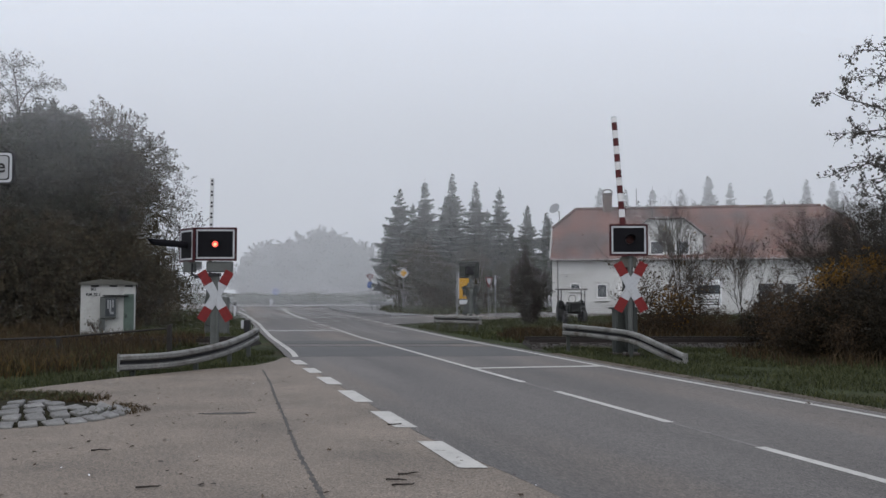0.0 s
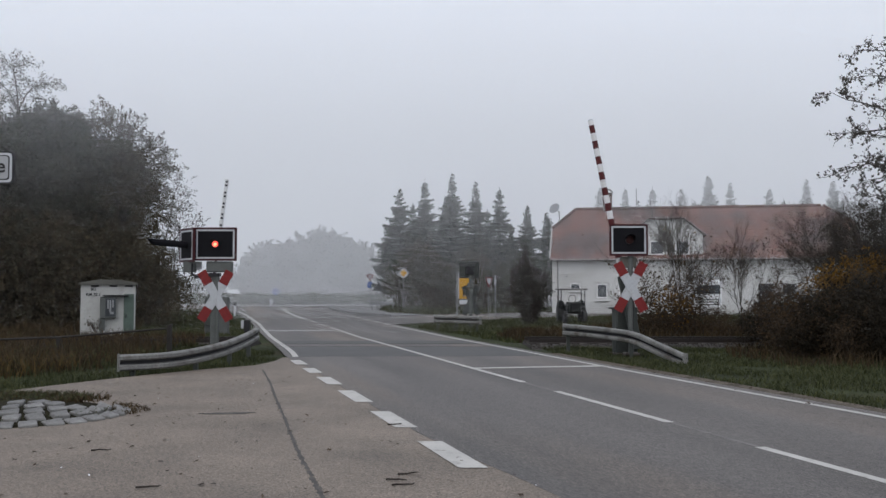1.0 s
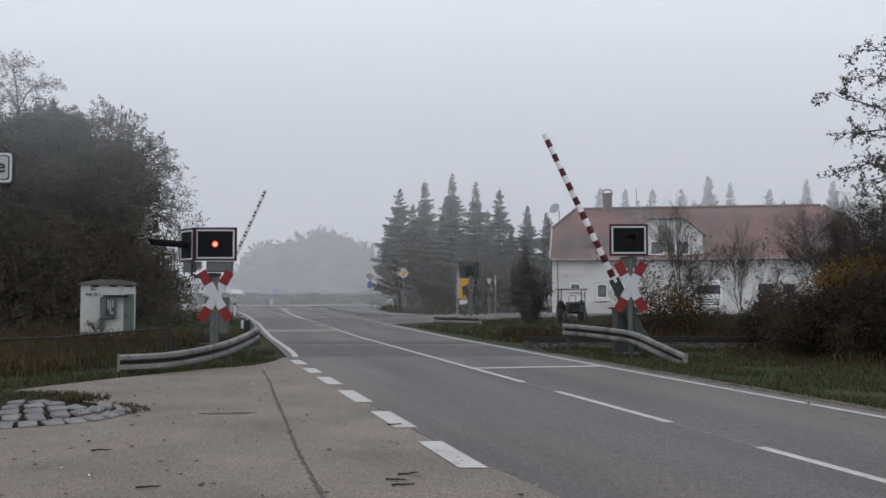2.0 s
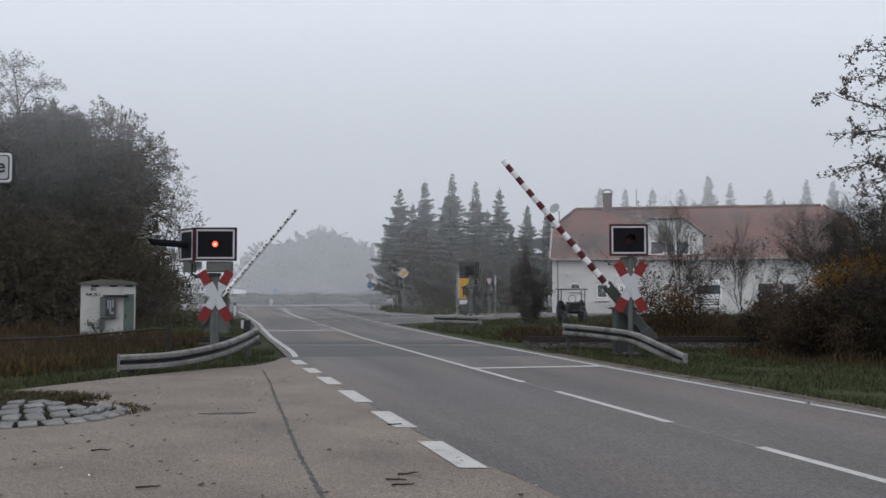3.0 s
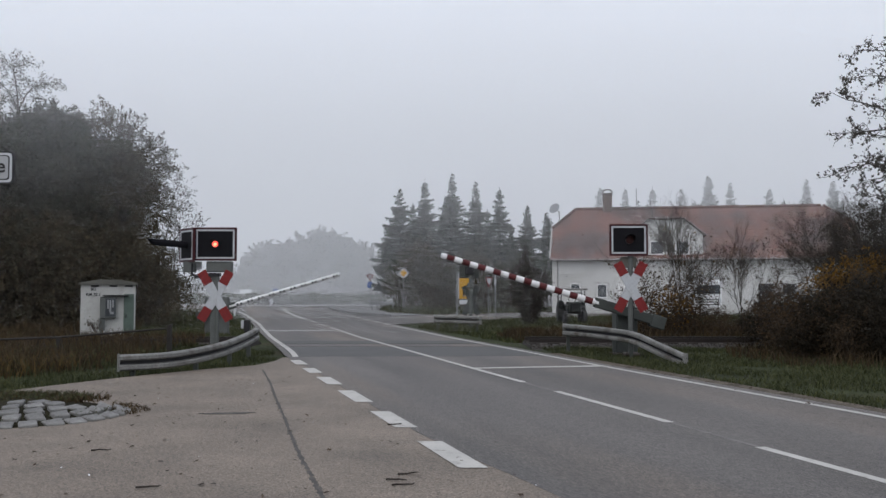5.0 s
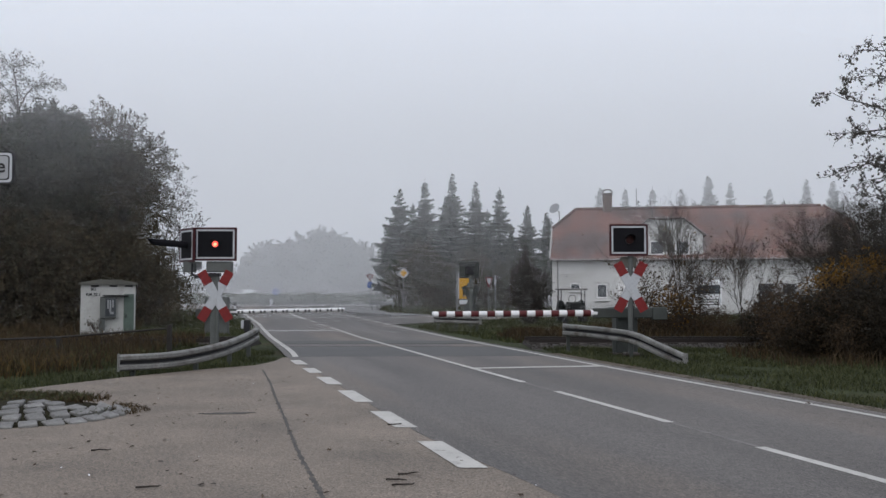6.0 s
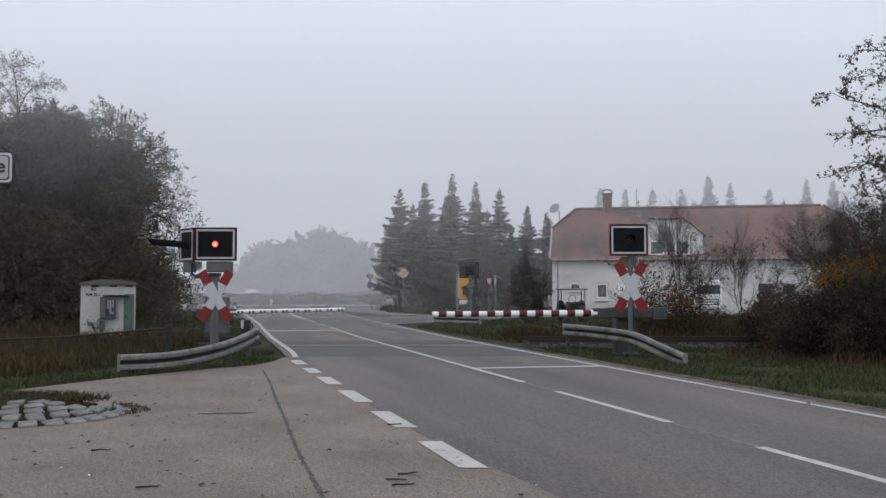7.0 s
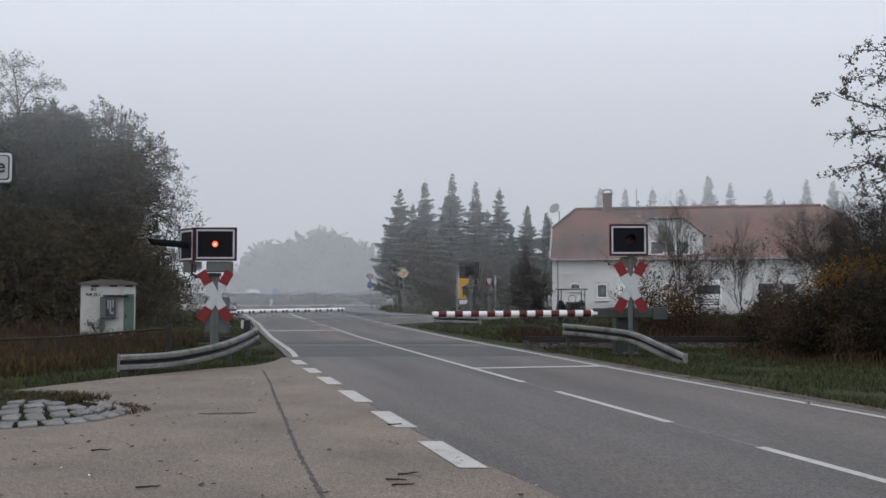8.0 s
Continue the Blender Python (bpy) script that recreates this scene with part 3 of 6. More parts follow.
def signal_back():
    """The signal for the other direction, seen from behind."""
    t = thing("crossing_signal", pose(1.28, 43.0, lift(43)), "crossing signal seen from behind, grey back of cross", "railway signal", "crossing signals")
    one("post", lambda b: rod(b, (0, 0, -0.1), (0, 0, 2.6), 0.085, seg=10), M_POST, t)
    one("junction_box", lambda b: box(b, (0, 0, 2.0), (0.34, 0.25, 0.24), bevel=0.02), M_POST, t)
    one("backing_board", lambda b: box(b, (-0.06, 0.1, 2.72), (0.92, 0.06, 0.78), bevel=0.01), M_HOUSING, t, "back of the light board")
    one("lamp_housing", lambda b: box(b, (-0.04, -0.05, 2.70), (0.42, 0.3, 0.42), bevel=0.04), M_DARK, t, "dark lamp housing")
    for z in (2.45, 2.96):
        one("board_rail", lambda b: box(b, (-0.06, 0.04, z), (0.9, 0.06, 0.05)), M_HOUSING, t)
    cross_part(t, 0.02, 1.3, 1.48, 27, 0.14, back=True)


def barrier_right():
    m = pose(5.26, 26.4, 0, 0, 0, 4)
    t = thing("level_crossing_barrier", m, "red and white barrier arm swinging down over the road", "barrier", "crossing barriers")
    one("machine_box", lambda b: box(b, (-0.02, 0.35, 0.62), (0.62, 0.5, 1.25), bevel=0.03), M_HOUSING, t, "grey-green drive housing")
    one("machine_lid", lambda b: box(b, (-0.02, 0.35, 1.27), (0.80, 0.6, 0.06), bevel=0.02), M_HOUSING, t)
    one("base_plate", lambda b: box(b, (0, 0.3, -0.05), (0.8, 0.8, 0.1), bevel=0.02), M_SLEEPER, t)
    one("pivot", lambda b: rod(b, (0, -0.1, 1.15), (0, 0.4, 1.15), 0.13, seg=14), M_DARK, t)
    arm = one("arm", lambda b: box(b, (-0.02, -0.16, 0), (2.10, 0.16, 0.28), bevel=0.02), M_HOUSING, t, "dark grey counterweight sleeve")
    one("counterweight", lambda b: box(b, (0.82, -0.16, -0.02), (0.42, 0.26, 0.36), bevel=0.02), M_HOUSING, arm)
    one("pole", lambda b: rod(b, (-0.95, -0.16, 0), (-5.56, -0.16, 0), 0.092, 0.076, 14), M_POLE, arm, "white pole")
    for k in range(10):
        x = -1.244 - 0.4505 * k
        r = 0.0942 - 0.0037 * (-x - 0.95)
        one("red_band", lambda b: rod(b, (x + 0.112, -0.16, 0), (x - 0.112, -0.16, 0), r, r - 0.0008, 14), M_BAND, arm, "red band")
    one("tip_cap", lambda b: rod(b, (-5.55, -0.16, 0), (-5.585, -0.16, 0), 0.078, 0.068, 14), M_SIGNFACE, arm)
    return arm


def barrier_left():
    m = pose(-9.52, 38.0, 0, 0, 0, 6)
    t = thing("level_crossing_barrier", m, "white-backed barrier arm with dark fixing pairs", "barrier", "crossing barriers")
    one("machine_box", lambda b: box(b, (0.25, 0.35, 0.75), (0.95, 0.5, 1.6), bevel=0.03), M_POST, t, "grey drive housing")
    one("base_plate", lambda b: box(b, (0.2, 0.3, 0.0), (1.2, 0.8, 0.1), bevel=0.02), M_SLEEPER, t)
    arm = one("arm", lambda b: box(b, (0.3, -0.12, 0), (1.6, 0.16, 0.26), bevel=0.02), M_HOUSING, t, "dark grey counterweight sleeve")
    one("counterweight", lambda b: box(b, (-0.36, -0.12, -0.02), (0.34, 0.24, 0.34), bevel=0.02), M_HOUSING, arm)
    one("pole", lambda b: rod(b, (0.85, -0.12, 0), (5.48, -0.12, 0), 0.092, 0.075, 14), M_POLE, arm, "white pole")
    for k in range(10):
        for d in (0.0, 0.15):
            x = 1.18 + 0.45 * k + d
            one("fixing", lambda b: box(b, (x, -0.215 + 0.0033 * (x - 1), -0.01), (0.085, 0.03, 0.085), bevel=0.01), M_DARK, arm, "dark square fixing")
    return arm


def sweep(pts, prof, origin):
    """A closed profile (outwards, upwards) drawn along a line of points."""
    verts, faces = [], []
    n = len(prof)
    for i, p in enumerate(pts):
        d = (Vector(pts[min(i + 1, len(pts) - 1)]) - Vector(pts[max(i - 1, 0)])).normalized()
        side = Vector((d.y, -d.x, 0)).normalized()
        up = side.cross(d).normalized()
        up = -up if up.z < 0 else up
        for o, u in prof:
            q = Vector(p) + side * o + up * u
            verts.append((q.x - origin[0], q.y - origin[1], q.z))
    for i in range(len(pts) - 1):
        a, b = i * n, (i + 1) * n
        faces += [(a + k, b + k, b + (k + 1) % n, a + (k + 1) % n) for k in range(n)]
    e = (len(pts) - 1) * n
    return verts, faces + [tuple(range(n)), tuple(range(e, e + n))]


def guard_rail(name, line, posts, label, group, height=0.34):
    """Two ribbed steel bands with a dark strip in the slot between, along points at mid-height, on steel posts."""
    pts = smooth_line(line, 0.35)
    t = thing(name, pose(*line[0][:2], 0), label, "guard rail", group)
    org = line[0][:2]
    h = height / 2
    bulge = [(0.0, 0.20), (0.07, 0.28), (0.09, 0.42), (0.09, 0.78), (0.06, 0.94), (-0.01, 1.0), (-0.02, 0.98), (0.045, 0.90), (0.07, 0.76), (0.07, 0.46), (0.05, 0.32), (-0.02, 0.22)]
    for nm, sg in (("upper_band", 1), ("lower_band", -1)):
        raw(nm, *sweep(pts, [(o, sg * u * h) for o, u in bulge], org), M_GALV, t)
    # near-black strip puts the slot's shade into colour
    tagged(raw("slot_strip", *sweep(pts, [(-0.035, -0.5 * h), (-0.02, -0.5 * h), (-0.02, 0.5 * h), (-0.035, 0.5 * h)], org), M_DARK, t), "dark strip standing in for the shaded slot")
    for k, j in ((0, 1), (-1, -2)):
        e, f = Vector(pts[k]), Vector(pts[j])
        d = (f - e).normalized()
        one("end_plate", lambda b: box(b, (e.x - org[0], e.y - org[1], e.z), (0.03, 0.16, height + 0.03), Euler((0, 0, math.atan2(d.y, d.x))).to_matrix(), 0.006), M_GALV, t, "weathered end plate")
    for x, y, z in posts:
        g = lift(y)
        one("rail_post", lambda b: [box(b, (x - org[0], y - org[1] + 0.06, (z + g) / 2 - 0.1), (0.06, 0.10, z - g + 0.2)), box(b, (x - org[0] - 0.05, y - org[1] + 0.06, (z + g) / 2 - 0.1), (0.04, 0.08, z - g + 0.2))], M_HOUSING, t, "dark steel post")
    return t


blade_right, rest_right = signal_right()
blade_left, rest_left = signal_left()
signal_back()
arm_right = barrier_right()
arm_left = barrier_left()

LEFT_RAIL = [(-6.67, 19.2, 0.25), (-5.8, 19.8, 0.27), (-5.18, 21.2, 0.37), (-5.0, 23.0, 0.48), (-5.05, 25.2, 0.60)]
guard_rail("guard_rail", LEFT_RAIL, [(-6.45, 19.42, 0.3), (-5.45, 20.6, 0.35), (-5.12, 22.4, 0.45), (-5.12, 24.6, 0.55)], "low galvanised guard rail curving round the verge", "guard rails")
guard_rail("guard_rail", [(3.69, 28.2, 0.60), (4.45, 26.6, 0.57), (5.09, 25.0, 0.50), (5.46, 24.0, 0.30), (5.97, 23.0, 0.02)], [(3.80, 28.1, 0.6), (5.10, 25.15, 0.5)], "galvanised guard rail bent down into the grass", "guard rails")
guard_rail("guard_rail", [(-0.36, 42.0, 0.56), (0.6, 41.1, 0.56), (1.61, 40.2, 0.55)], [(-0.2, 41.95, 0.5), (0.6, 41.25, 0.5), (1.5, 40.4, 0.5)], "short galvanised guard rail beyond the tracks", "guard rails")


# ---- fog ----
def haze_sheet(y, density, top, low=0.0, fade=0.2, clear=0.0, full=0.0):
    """A flat upright sheet of thin pale strips facing the camera, standing in for fog haze, thinning out upwards;
    with clear and full given, thin below one height and full above another."""
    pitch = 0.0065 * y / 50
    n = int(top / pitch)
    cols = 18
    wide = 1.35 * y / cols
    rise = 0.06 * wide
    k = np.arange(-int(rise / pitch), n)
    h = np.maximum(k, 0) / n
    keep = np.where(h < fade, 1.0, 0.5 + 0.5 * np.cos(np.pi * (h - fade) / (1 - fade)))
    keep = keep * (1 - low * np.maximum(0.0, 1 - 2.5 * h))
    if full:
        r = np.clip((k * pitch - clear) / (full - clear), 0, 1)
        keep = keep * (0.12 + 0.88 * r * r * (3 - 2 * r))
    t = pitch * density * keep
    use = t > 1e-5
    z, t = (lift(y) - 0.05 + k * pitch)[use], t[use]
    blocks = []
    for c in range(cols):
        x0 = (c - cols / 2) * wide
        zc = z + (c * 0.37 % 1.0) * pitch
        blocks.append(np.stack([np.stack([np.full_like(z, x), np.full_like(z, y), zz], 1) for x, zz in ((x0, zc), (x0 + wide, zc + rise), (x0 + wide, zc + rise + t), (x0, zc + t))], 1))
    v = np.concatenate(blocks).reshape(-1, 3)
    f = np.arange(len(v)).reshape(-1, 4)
    tagged(raw("haze_sheet", v.tolist(), f.tolist(), M_FOG), "flat sheet of thin pale strips imitating fog haze", "fog", "fog banks", "stuff")


# haze sheets at chosen depths, densities tuned to pale the things behind
haze_sheet(40.0, 0.19, 24, 0.0, 0.45, 3.8, 11.0)
haze_sheet(57.0, 0.10, 27, 0.45, 0.25)
haze_sheet(72.5, 0.20, 34, 0.9, 0.3)
haze_sheet(87.0, 0.26, 41, 0.0, 0.15)
haze_sheet(104.0, 0.17, 47, 0.0, 0.15)
haze_sheet(125.0, 0.27, 56, 0.0, 0.15)
haze_sheet(175.0, 0.50, 76, 0.0, 0.1)


# ---- trees ----
def tubes(segs, sides=5):
    """Verts and faces of tapered tubes from (a, b, ra, rb)."""
    verts, faces = [], []
    for a, b, ra, rb in segs:
        a, b = Vector(a), Vector(b)
        q = (b - a).to_track_quat("Z", "Y")
        i = len(verts)
        for p, r in ((a, ra), (b, rb)):
            for k in range(sides):
                w = 2 * math.pi * k / sides
                verts.append(tuple(p + q @ Vector((r * math.cos(w), r * math.sin(w), 0))))
        for k in range(sides):
            j = (k + 1) % sides
            faces.append((i + k, i + j, i + sides + j, i + sides + k))
    return verts, faces


def leaves(name, centres, size, rng, material, parent, droop=0.0, long=1.3):
    """Many small pointed leaves, one about each centre, turned at random."""
    c = np.asarray(centres)
    n = len(c)
    u = rng.normal(size=(n, 3))
    u[:, 2] -= droop
    u /= np.linalg.norm(u, axis=1)[:, None]
    v = np.cross(u, rng.normal(size=(n, 3)))
    v /= np.linalg.norm(v, axis=1)[:, None]
    s = size * rng.uniform(0.6, 1.35, (n, 1))
    p = np.stack([c - u * s * long * 0.5, c + v * s * 0.45, c + u * s * long * 0.6, c - v * s * 0.45], 1).reshape(-1, 3)
    f = np.arange(4 * n).reshape(n, 4)
    return raw(name, p.tolist(), f.tolist(), material, parent)


def crown_tree(name, m, trunk, lumps, clumps, per, size, material, seed, label, spread=0.38, thick=0.16, group="trees behind the tracks", category="tree", bark=None, stems=1):
    """A broadleaf tree or shrub: trunk, limbs into each lump of the crown, twigs, leaf clumps with gaps between."""
    rng = np.random.default_rng(seed)
    t = thing(name, m, label, category, group)
    segs, pts = [], []
    base = Vector((0, 0, -0.1))
    fork = Vector((rng.normal() * 0.1, rng.normal() * 0.1, trunk))
    mid = base.lerp(fork, 0.5) + Vector((rng.normal() * 0.08, rng.normal() * 0.08, 0))
    segs += [(base, mid, thick * 1.25, thick), (mid, fork, thick, thick * 0.8)]
    for cx, cy, cz, rx, ry, rz in lumps:
        c = Vector((cx, cy, cz))
        start = base + Vector((rng.normal() * 0.25, rng.normal() * 0.25, 0)) if stems > 1 else fork
        bend = start.lerp(c, 0.5) + Vector((rng.normal() * 0.2, rng.normal() * 0.2, rng.uniform(0, 0.3)))
        segs += [(start, bend, thick * 0.55, thick * 0.35), (bend, c, thick * 0.35, thick * 0.18)]
        d = rng.normal(size=(clumps, 3))
        d /= np.linalg.norm(d, axis=1)[:, None]
        d *= rng.uniform(0.45, 1.08, (clumps, 1))
        cc = np.array([cx, cy, cz]) + d * np.array([rx, ry, rz])
        for k in range(clumps):
            if k % 2 == 0:
                e = Vector(cc[k])
                segs.append((c.lerp(bend, rng.uniform(0, 0.5)), e, thick * 0.11, thick * 0.03))
        way = d + rng.normal(size=(clumps, 3)) * 0.5
        way[:, 2] -= 0.15
        way /= np.linalg.norm(way, axis=1)[:, None]
        f = rng.uniform(-1.2, 1.3, (clumps, per, 1))
        pts.append((cc[:, None, :] + way[:, None, :] * f * spread * 1.5 + rng.normal(size=(clumps, per, 3)) * spread * 0.42 * np.maximum(0.35, 1 - 0.6 * f)).reshape(-1, 3))
    v, f = tubes(segs)
    raw("trunk", v, f, bark or M_BARK, t)
    p = np.concatenate(pts)
    p[:, 2] = np.maximum(p[:, 2], 0.05)
    leaves("crown", p, size, rng, material, t)
    return t


def bare_tree(name, m, height, seed, label, leaf=0, leaf_size=0.08, material=None, spread=0.45, thick=0.07, depth=5, lean=(0, 0), group="bare shrubs", category="tree", start=0.25, kids=3):
    """A tree in late autumn: branches divide again and again, with few leaves left."""
    rng = np.random.default_rng(seed)
    t = thing(name, m, label, category, group)
    segs, tips = [], []

    def grow(p, d, length, r, level):
        q = p
        n = 3
        for k in range(n):
            d = (d + Vector(rng.normal(size=3) * 0.10) + Vector((0, 0, 0.04))).normalized()
            e = q + d * length / n
            segs.append((q, e, r * (1 - 0.18 * k), r * (1 - 0.18 * (k + 1))))
            if level > 0 and (k > 0 or level < depth):
                for _ in range(kids if k == n - 1 else kids - 1):
                    side = Vector(rng.normal(size=3)).normalized()
                    nd = (d + side * spread * rng.uniform(0.7, 1.5)).normalized()
                    grow(e, nd, length * rng.uniform(0.5, 0.72), r * 0.5, level - 1)
            if level <= 1:
                tips.append(e)
            q = e
    grow(Vector((0, 0, -0.1)), Vector((lean[0], lean[1], 1)).normalized(), height * 0.5, thick, depth)
    v, f = tubes(segs, 4)
    raw("trunk", v, f, M_BARK, t)
    if leaf and tips:
        c = np.array([tuple(p) for p in tips])
        c = c[rng.integers(0, len(c), leaf)] + rng.normal(size=(leaf, 3)) * 0.07
        leaves("crown", c, leaf_size, rng, material, t, 0.6)
    return t


def spruce(m, height, width, seed, label, bare=0.20, dens=1.0, group="spruces", widest=2.9):
    """A spruce: whorls of branches, drooping and upturned at the ends, hung with needle sprays."""
    rng = np.random.default_rng(seed)
    t = thing("spruce", m, label, "tree", group)
    segs = [(Vector((0, 0, -0.1)), Vector((0, 0, height * 0.6)), height * 0.014, height * 0.007), (Vector((0, 0, height * 0.6)), Vector((0, 0, height)), height * 0.007, 0.012)]
    verts, faces = [], []
    z = height * bare
    while z < height * 0.985:
        h = z / height
        reach = min(width * 0.5 * (1 - h) ** 1.1, widest) * rng.uniform(0.8, 1.1) + 0.06
        n = 8 if h < 0.5 else (6 if h < 0.85 else 4)
        a0 = rng.uniform(0, 6.28)
        for k in range(n):
            a = a0 + 6.28 * k / n + rng.normal() * 0.2
            L = reach * rng.uniform(0.5, 1.2)
            out = Vector((math.cos(a), math.sin(a), 0))
            p0 = Vector((0, 0, z + rng.normal() * 0.08))
            rise = 0.55 if h > 0.85 else (0.12 if h > 0.6 else -0.12)
            p1 = p0 + out * L * 0.6 + Vector((0, 0, L * rise * 0.6 - 0.02))
            p2 = p0 + out * L + Vector((0, 0, L * rise * 0.7 + 0.05 * L))
            segs += [(p0, p1, 0.022, 0.014), (p1, p2, 0.014, 0.004)]
            m2 = max(5, int(L * 13 * dens))
            side = Vector((-out.y, out.x, 0))
            for j in range(m2):
                s = (j + 0.6) / m2
                q = p0.lerp(p1, s / 0.6) if s < 0.6 else p1.lerp(p2, (s - 0.6) / 0.4)
                for sg in (-1, 1):
                    ln = (0.16 + 0.40 * (1 - s)) * rng.uniform(0.6, 1.3) * min(1.5, 0.25 + 0.6 * L)
                    e = q + side * sg * ln + out * ln * 0.6 + Vector((0, 0, -ln * rng.uniform(0.2, 1.0)))
                    wv = Vector((0, 0, 0.05)) + out * 0.04
                    i = len(verts)
                    verts += [tuple(q - wv), tuple(q + wv), tuple(e)]
                    faces.append((i, i + 1, i + 2))
        z += height * 0.021 * rng.uniform(0.7, 1.35)
    v, f = tubes(segs, 5)
    raw("trunk", v, f, M_BARK, t)
    raw("crown", verts, faces, M_NEEDLE, t)
    return t


def build_spruces():
    lab = "tall dark spruce standing in the fog"
    kinds = [spruce(pose(-3.55, 76, lift(76)), 10.0, 8.8, 1, lab, dens=1.1, widest=2.2), spruce(pose(-1.5, 77, lift(77)), 10.8, 7.8, 2, lab, dens=0.9), spruce(pose(0.75, 76.5, lift(76)), 11.2, 8.2, 3, lab, dens=1.0), spruce(pose(7.0, 77, lift(77)), 8.6, 6.8, 4, lab, dens=0.9)]
    for i, (x, y, s, k) in enumerate(((2.7, 76.5, 0.94, 2), (4.7, 77, 0.94, 1), (-3.6, 80.0, 0.72, 0), (6.0, 81.5, 0.85, 3), (3.9, 81, 0.8, 1), (0.2, 81, 0.85, 2), (-2.6, 80.5, 0.85, 1), (9.4, 84, 1.0, 3))):
        c = copy_thing(kinds[k], pose(x, y, lift(y), 0, 0, 67 * i + 20))
        c.scale = (s, s, s)
    for i, (x, h, k) in enumerate(((16.1, 12.0, 3), (19.0, 12.0, 2), (22.2, 12.4, 1), (24.5, 11.8, 2), (27.7, 13.4, 3), (30.4, 12.8, 2), (33.5, 11.9, 0), (37.9, 13.0, 2), (41.3, 13.1, 3), (11.0, 9.0, 1), (35.5, 11, 1), (44.5, 12.5, 2), (47, 12, 0), (26.2, 10.8, 0), (20.6, 11.0, 0))):
        s = h / (10.0, 10.8, 11.2, 8.6)[k]
        c = copy_thing(kinds[k], pose(x, 95 + (i % 3) * 1.5, lift(95), 0, 0, 51 * i))
        c.scale = (s, s, s)
        tagged(c, "spruce standing in fog behind the house", group="spruces behind the house")


def build_left_wood():
    lab = "dense dark green tree at the wood's edge"
    big = [(-1.2, 0, 7.8, 2.2, 2.0, 2.0), (1.2, 0.2, 7.0, 2.2, 2.0, 2.0), (0, 0, 5.0, 3.0, 2.4, 1.9), (0.4, -0.6, 2.6, 2.9, 2.2, 1.8), (0.2, 0, 9.0, 1.6, 1.5, 1.2), (-1.8, -0.4, 3.6, 2.0, 2.0, 1.6)]
    a = crown_tree("broadleaf_tree", pose(-19.6, 45.5, lift(45)), 3.0, big, 230, 54, 0.075, M_LEAF_DARK, 11, lab, spread=0.28)
    a.scale = (1.06, 1.06, 1.06)
    b = crown_tree("broadleaf_tree", pose(-16.3, 46.5, lift(46)), 3.2, [(-0.6, 0, 8.6, 1.9, 1.8, 1.6), (1.1, 0, 7.2, 1.7, 1.6, 1.7), (0.3, 0, 5.2, 2.4, 2.0, 1.9), (0.2, -0.4, 2.8, 2.5, 2.0, 1.8), (-1.4, 0, 6.4, 1.7, 1.7, 1.6)], 160, 52, 0.066, M_LEAF_BROWN, 12, "olive brown tree with gaps in its crown", spread=0.24)
    b.scale = (1.08, 1.08, 1.09)
    copy_thing(a, pose(-22.6, 44.0, lift(44), 0, 0, 140))
    copy_thing(a, pose(-24.5, 48.0, lift(48), 0, 0, 250))
    c = copy_thing(a, pose(-17.8, 50.0, lift(50), 0, 0, 70))
    c.scale = (0.95, 0.95, 0.95)
    copy_thing(b, pose(-21.6, 49, lift(49), 0, 0, 200))
    low = [(-0.9, 0, 1.7, 1.5, 1.3, 1.5), (0.9, 0, 1.5, 1.4, 1.3, 1.4), (0, 0, 2.9, 1.3, 1.2, 1.2)]
    d = crown_tree("bush", pose(-14.0, 43.6, lift(43)), 0.6, low, 110, 36, 0.085, M_LEAF_BROWN, 13, "dark green undergrowth bush below the trees", thick=0.06, stems=3, category="bush", group="undergrowth")
    for i, (x, y, s) in enumerate(((-17.4, 42.4, 1.2), (-20.2, 41.8, 1.3), (-22.8, 40.5, 1.3), (-16.0, 44.5, 1.15), (-18.8, 43.5, 1.25), (-25, 42, 1.4), (-15.4, 47.5, 1.0))):
        e = copy_thing(d, pose(x, y, lift(y), 0, 0, 80 * i))
        e.scale = (s, s, s)
    bare_tree("hut_shrub", pose(-12.6, 33.9, 0), 0.85, 56, "small dark dry shrub before the hut", 160, 0.04, M_LEAF_RUST, 0.35, 0.02, 3, kids=3, category="bush")
    # thin tall tree behind, birch-like one at the edge
    crown_tree("slender_tree", pose(-24.9, 54, lift(54)), 12.2, [(-0.4, 0, 15.0, 1.5, 1.2, 0.45), (-1.2, 0, 14.0, 1.7, 1.2, 0.45), (1.1, 0, 13.8, 1.5, 0.9, 0.35), (-0.5, 0, 12.9, 1.9, 1.2, 0.45), (0.6, 0, 11.9, 1.8, 1.2, 0.5)], 34, 26, 0.07, M_LEAF_GREY, 14, "slender tree with thin grey crown in mist", spread=0.26, thick=0.11)
    crown_tree("hanging_birch", pose(-15.4, 51.5, lift(51)), 4.0, [(0.4, 0, 6.9, 1.4, 1.2, 1.3), (0.8, 0, 5.2, 1.5, 1.2, 1.5), (0.6, 0, 3.4, 1.5, 1.2, 1.6), (0.4, 0, 1.8, 1.3, 1.2, 1.2)], 80, 16, 0.06, M_LEAF_GREY, 15, "birch with sparse hanging grey twigs", spread=0.2, thick=0.08)


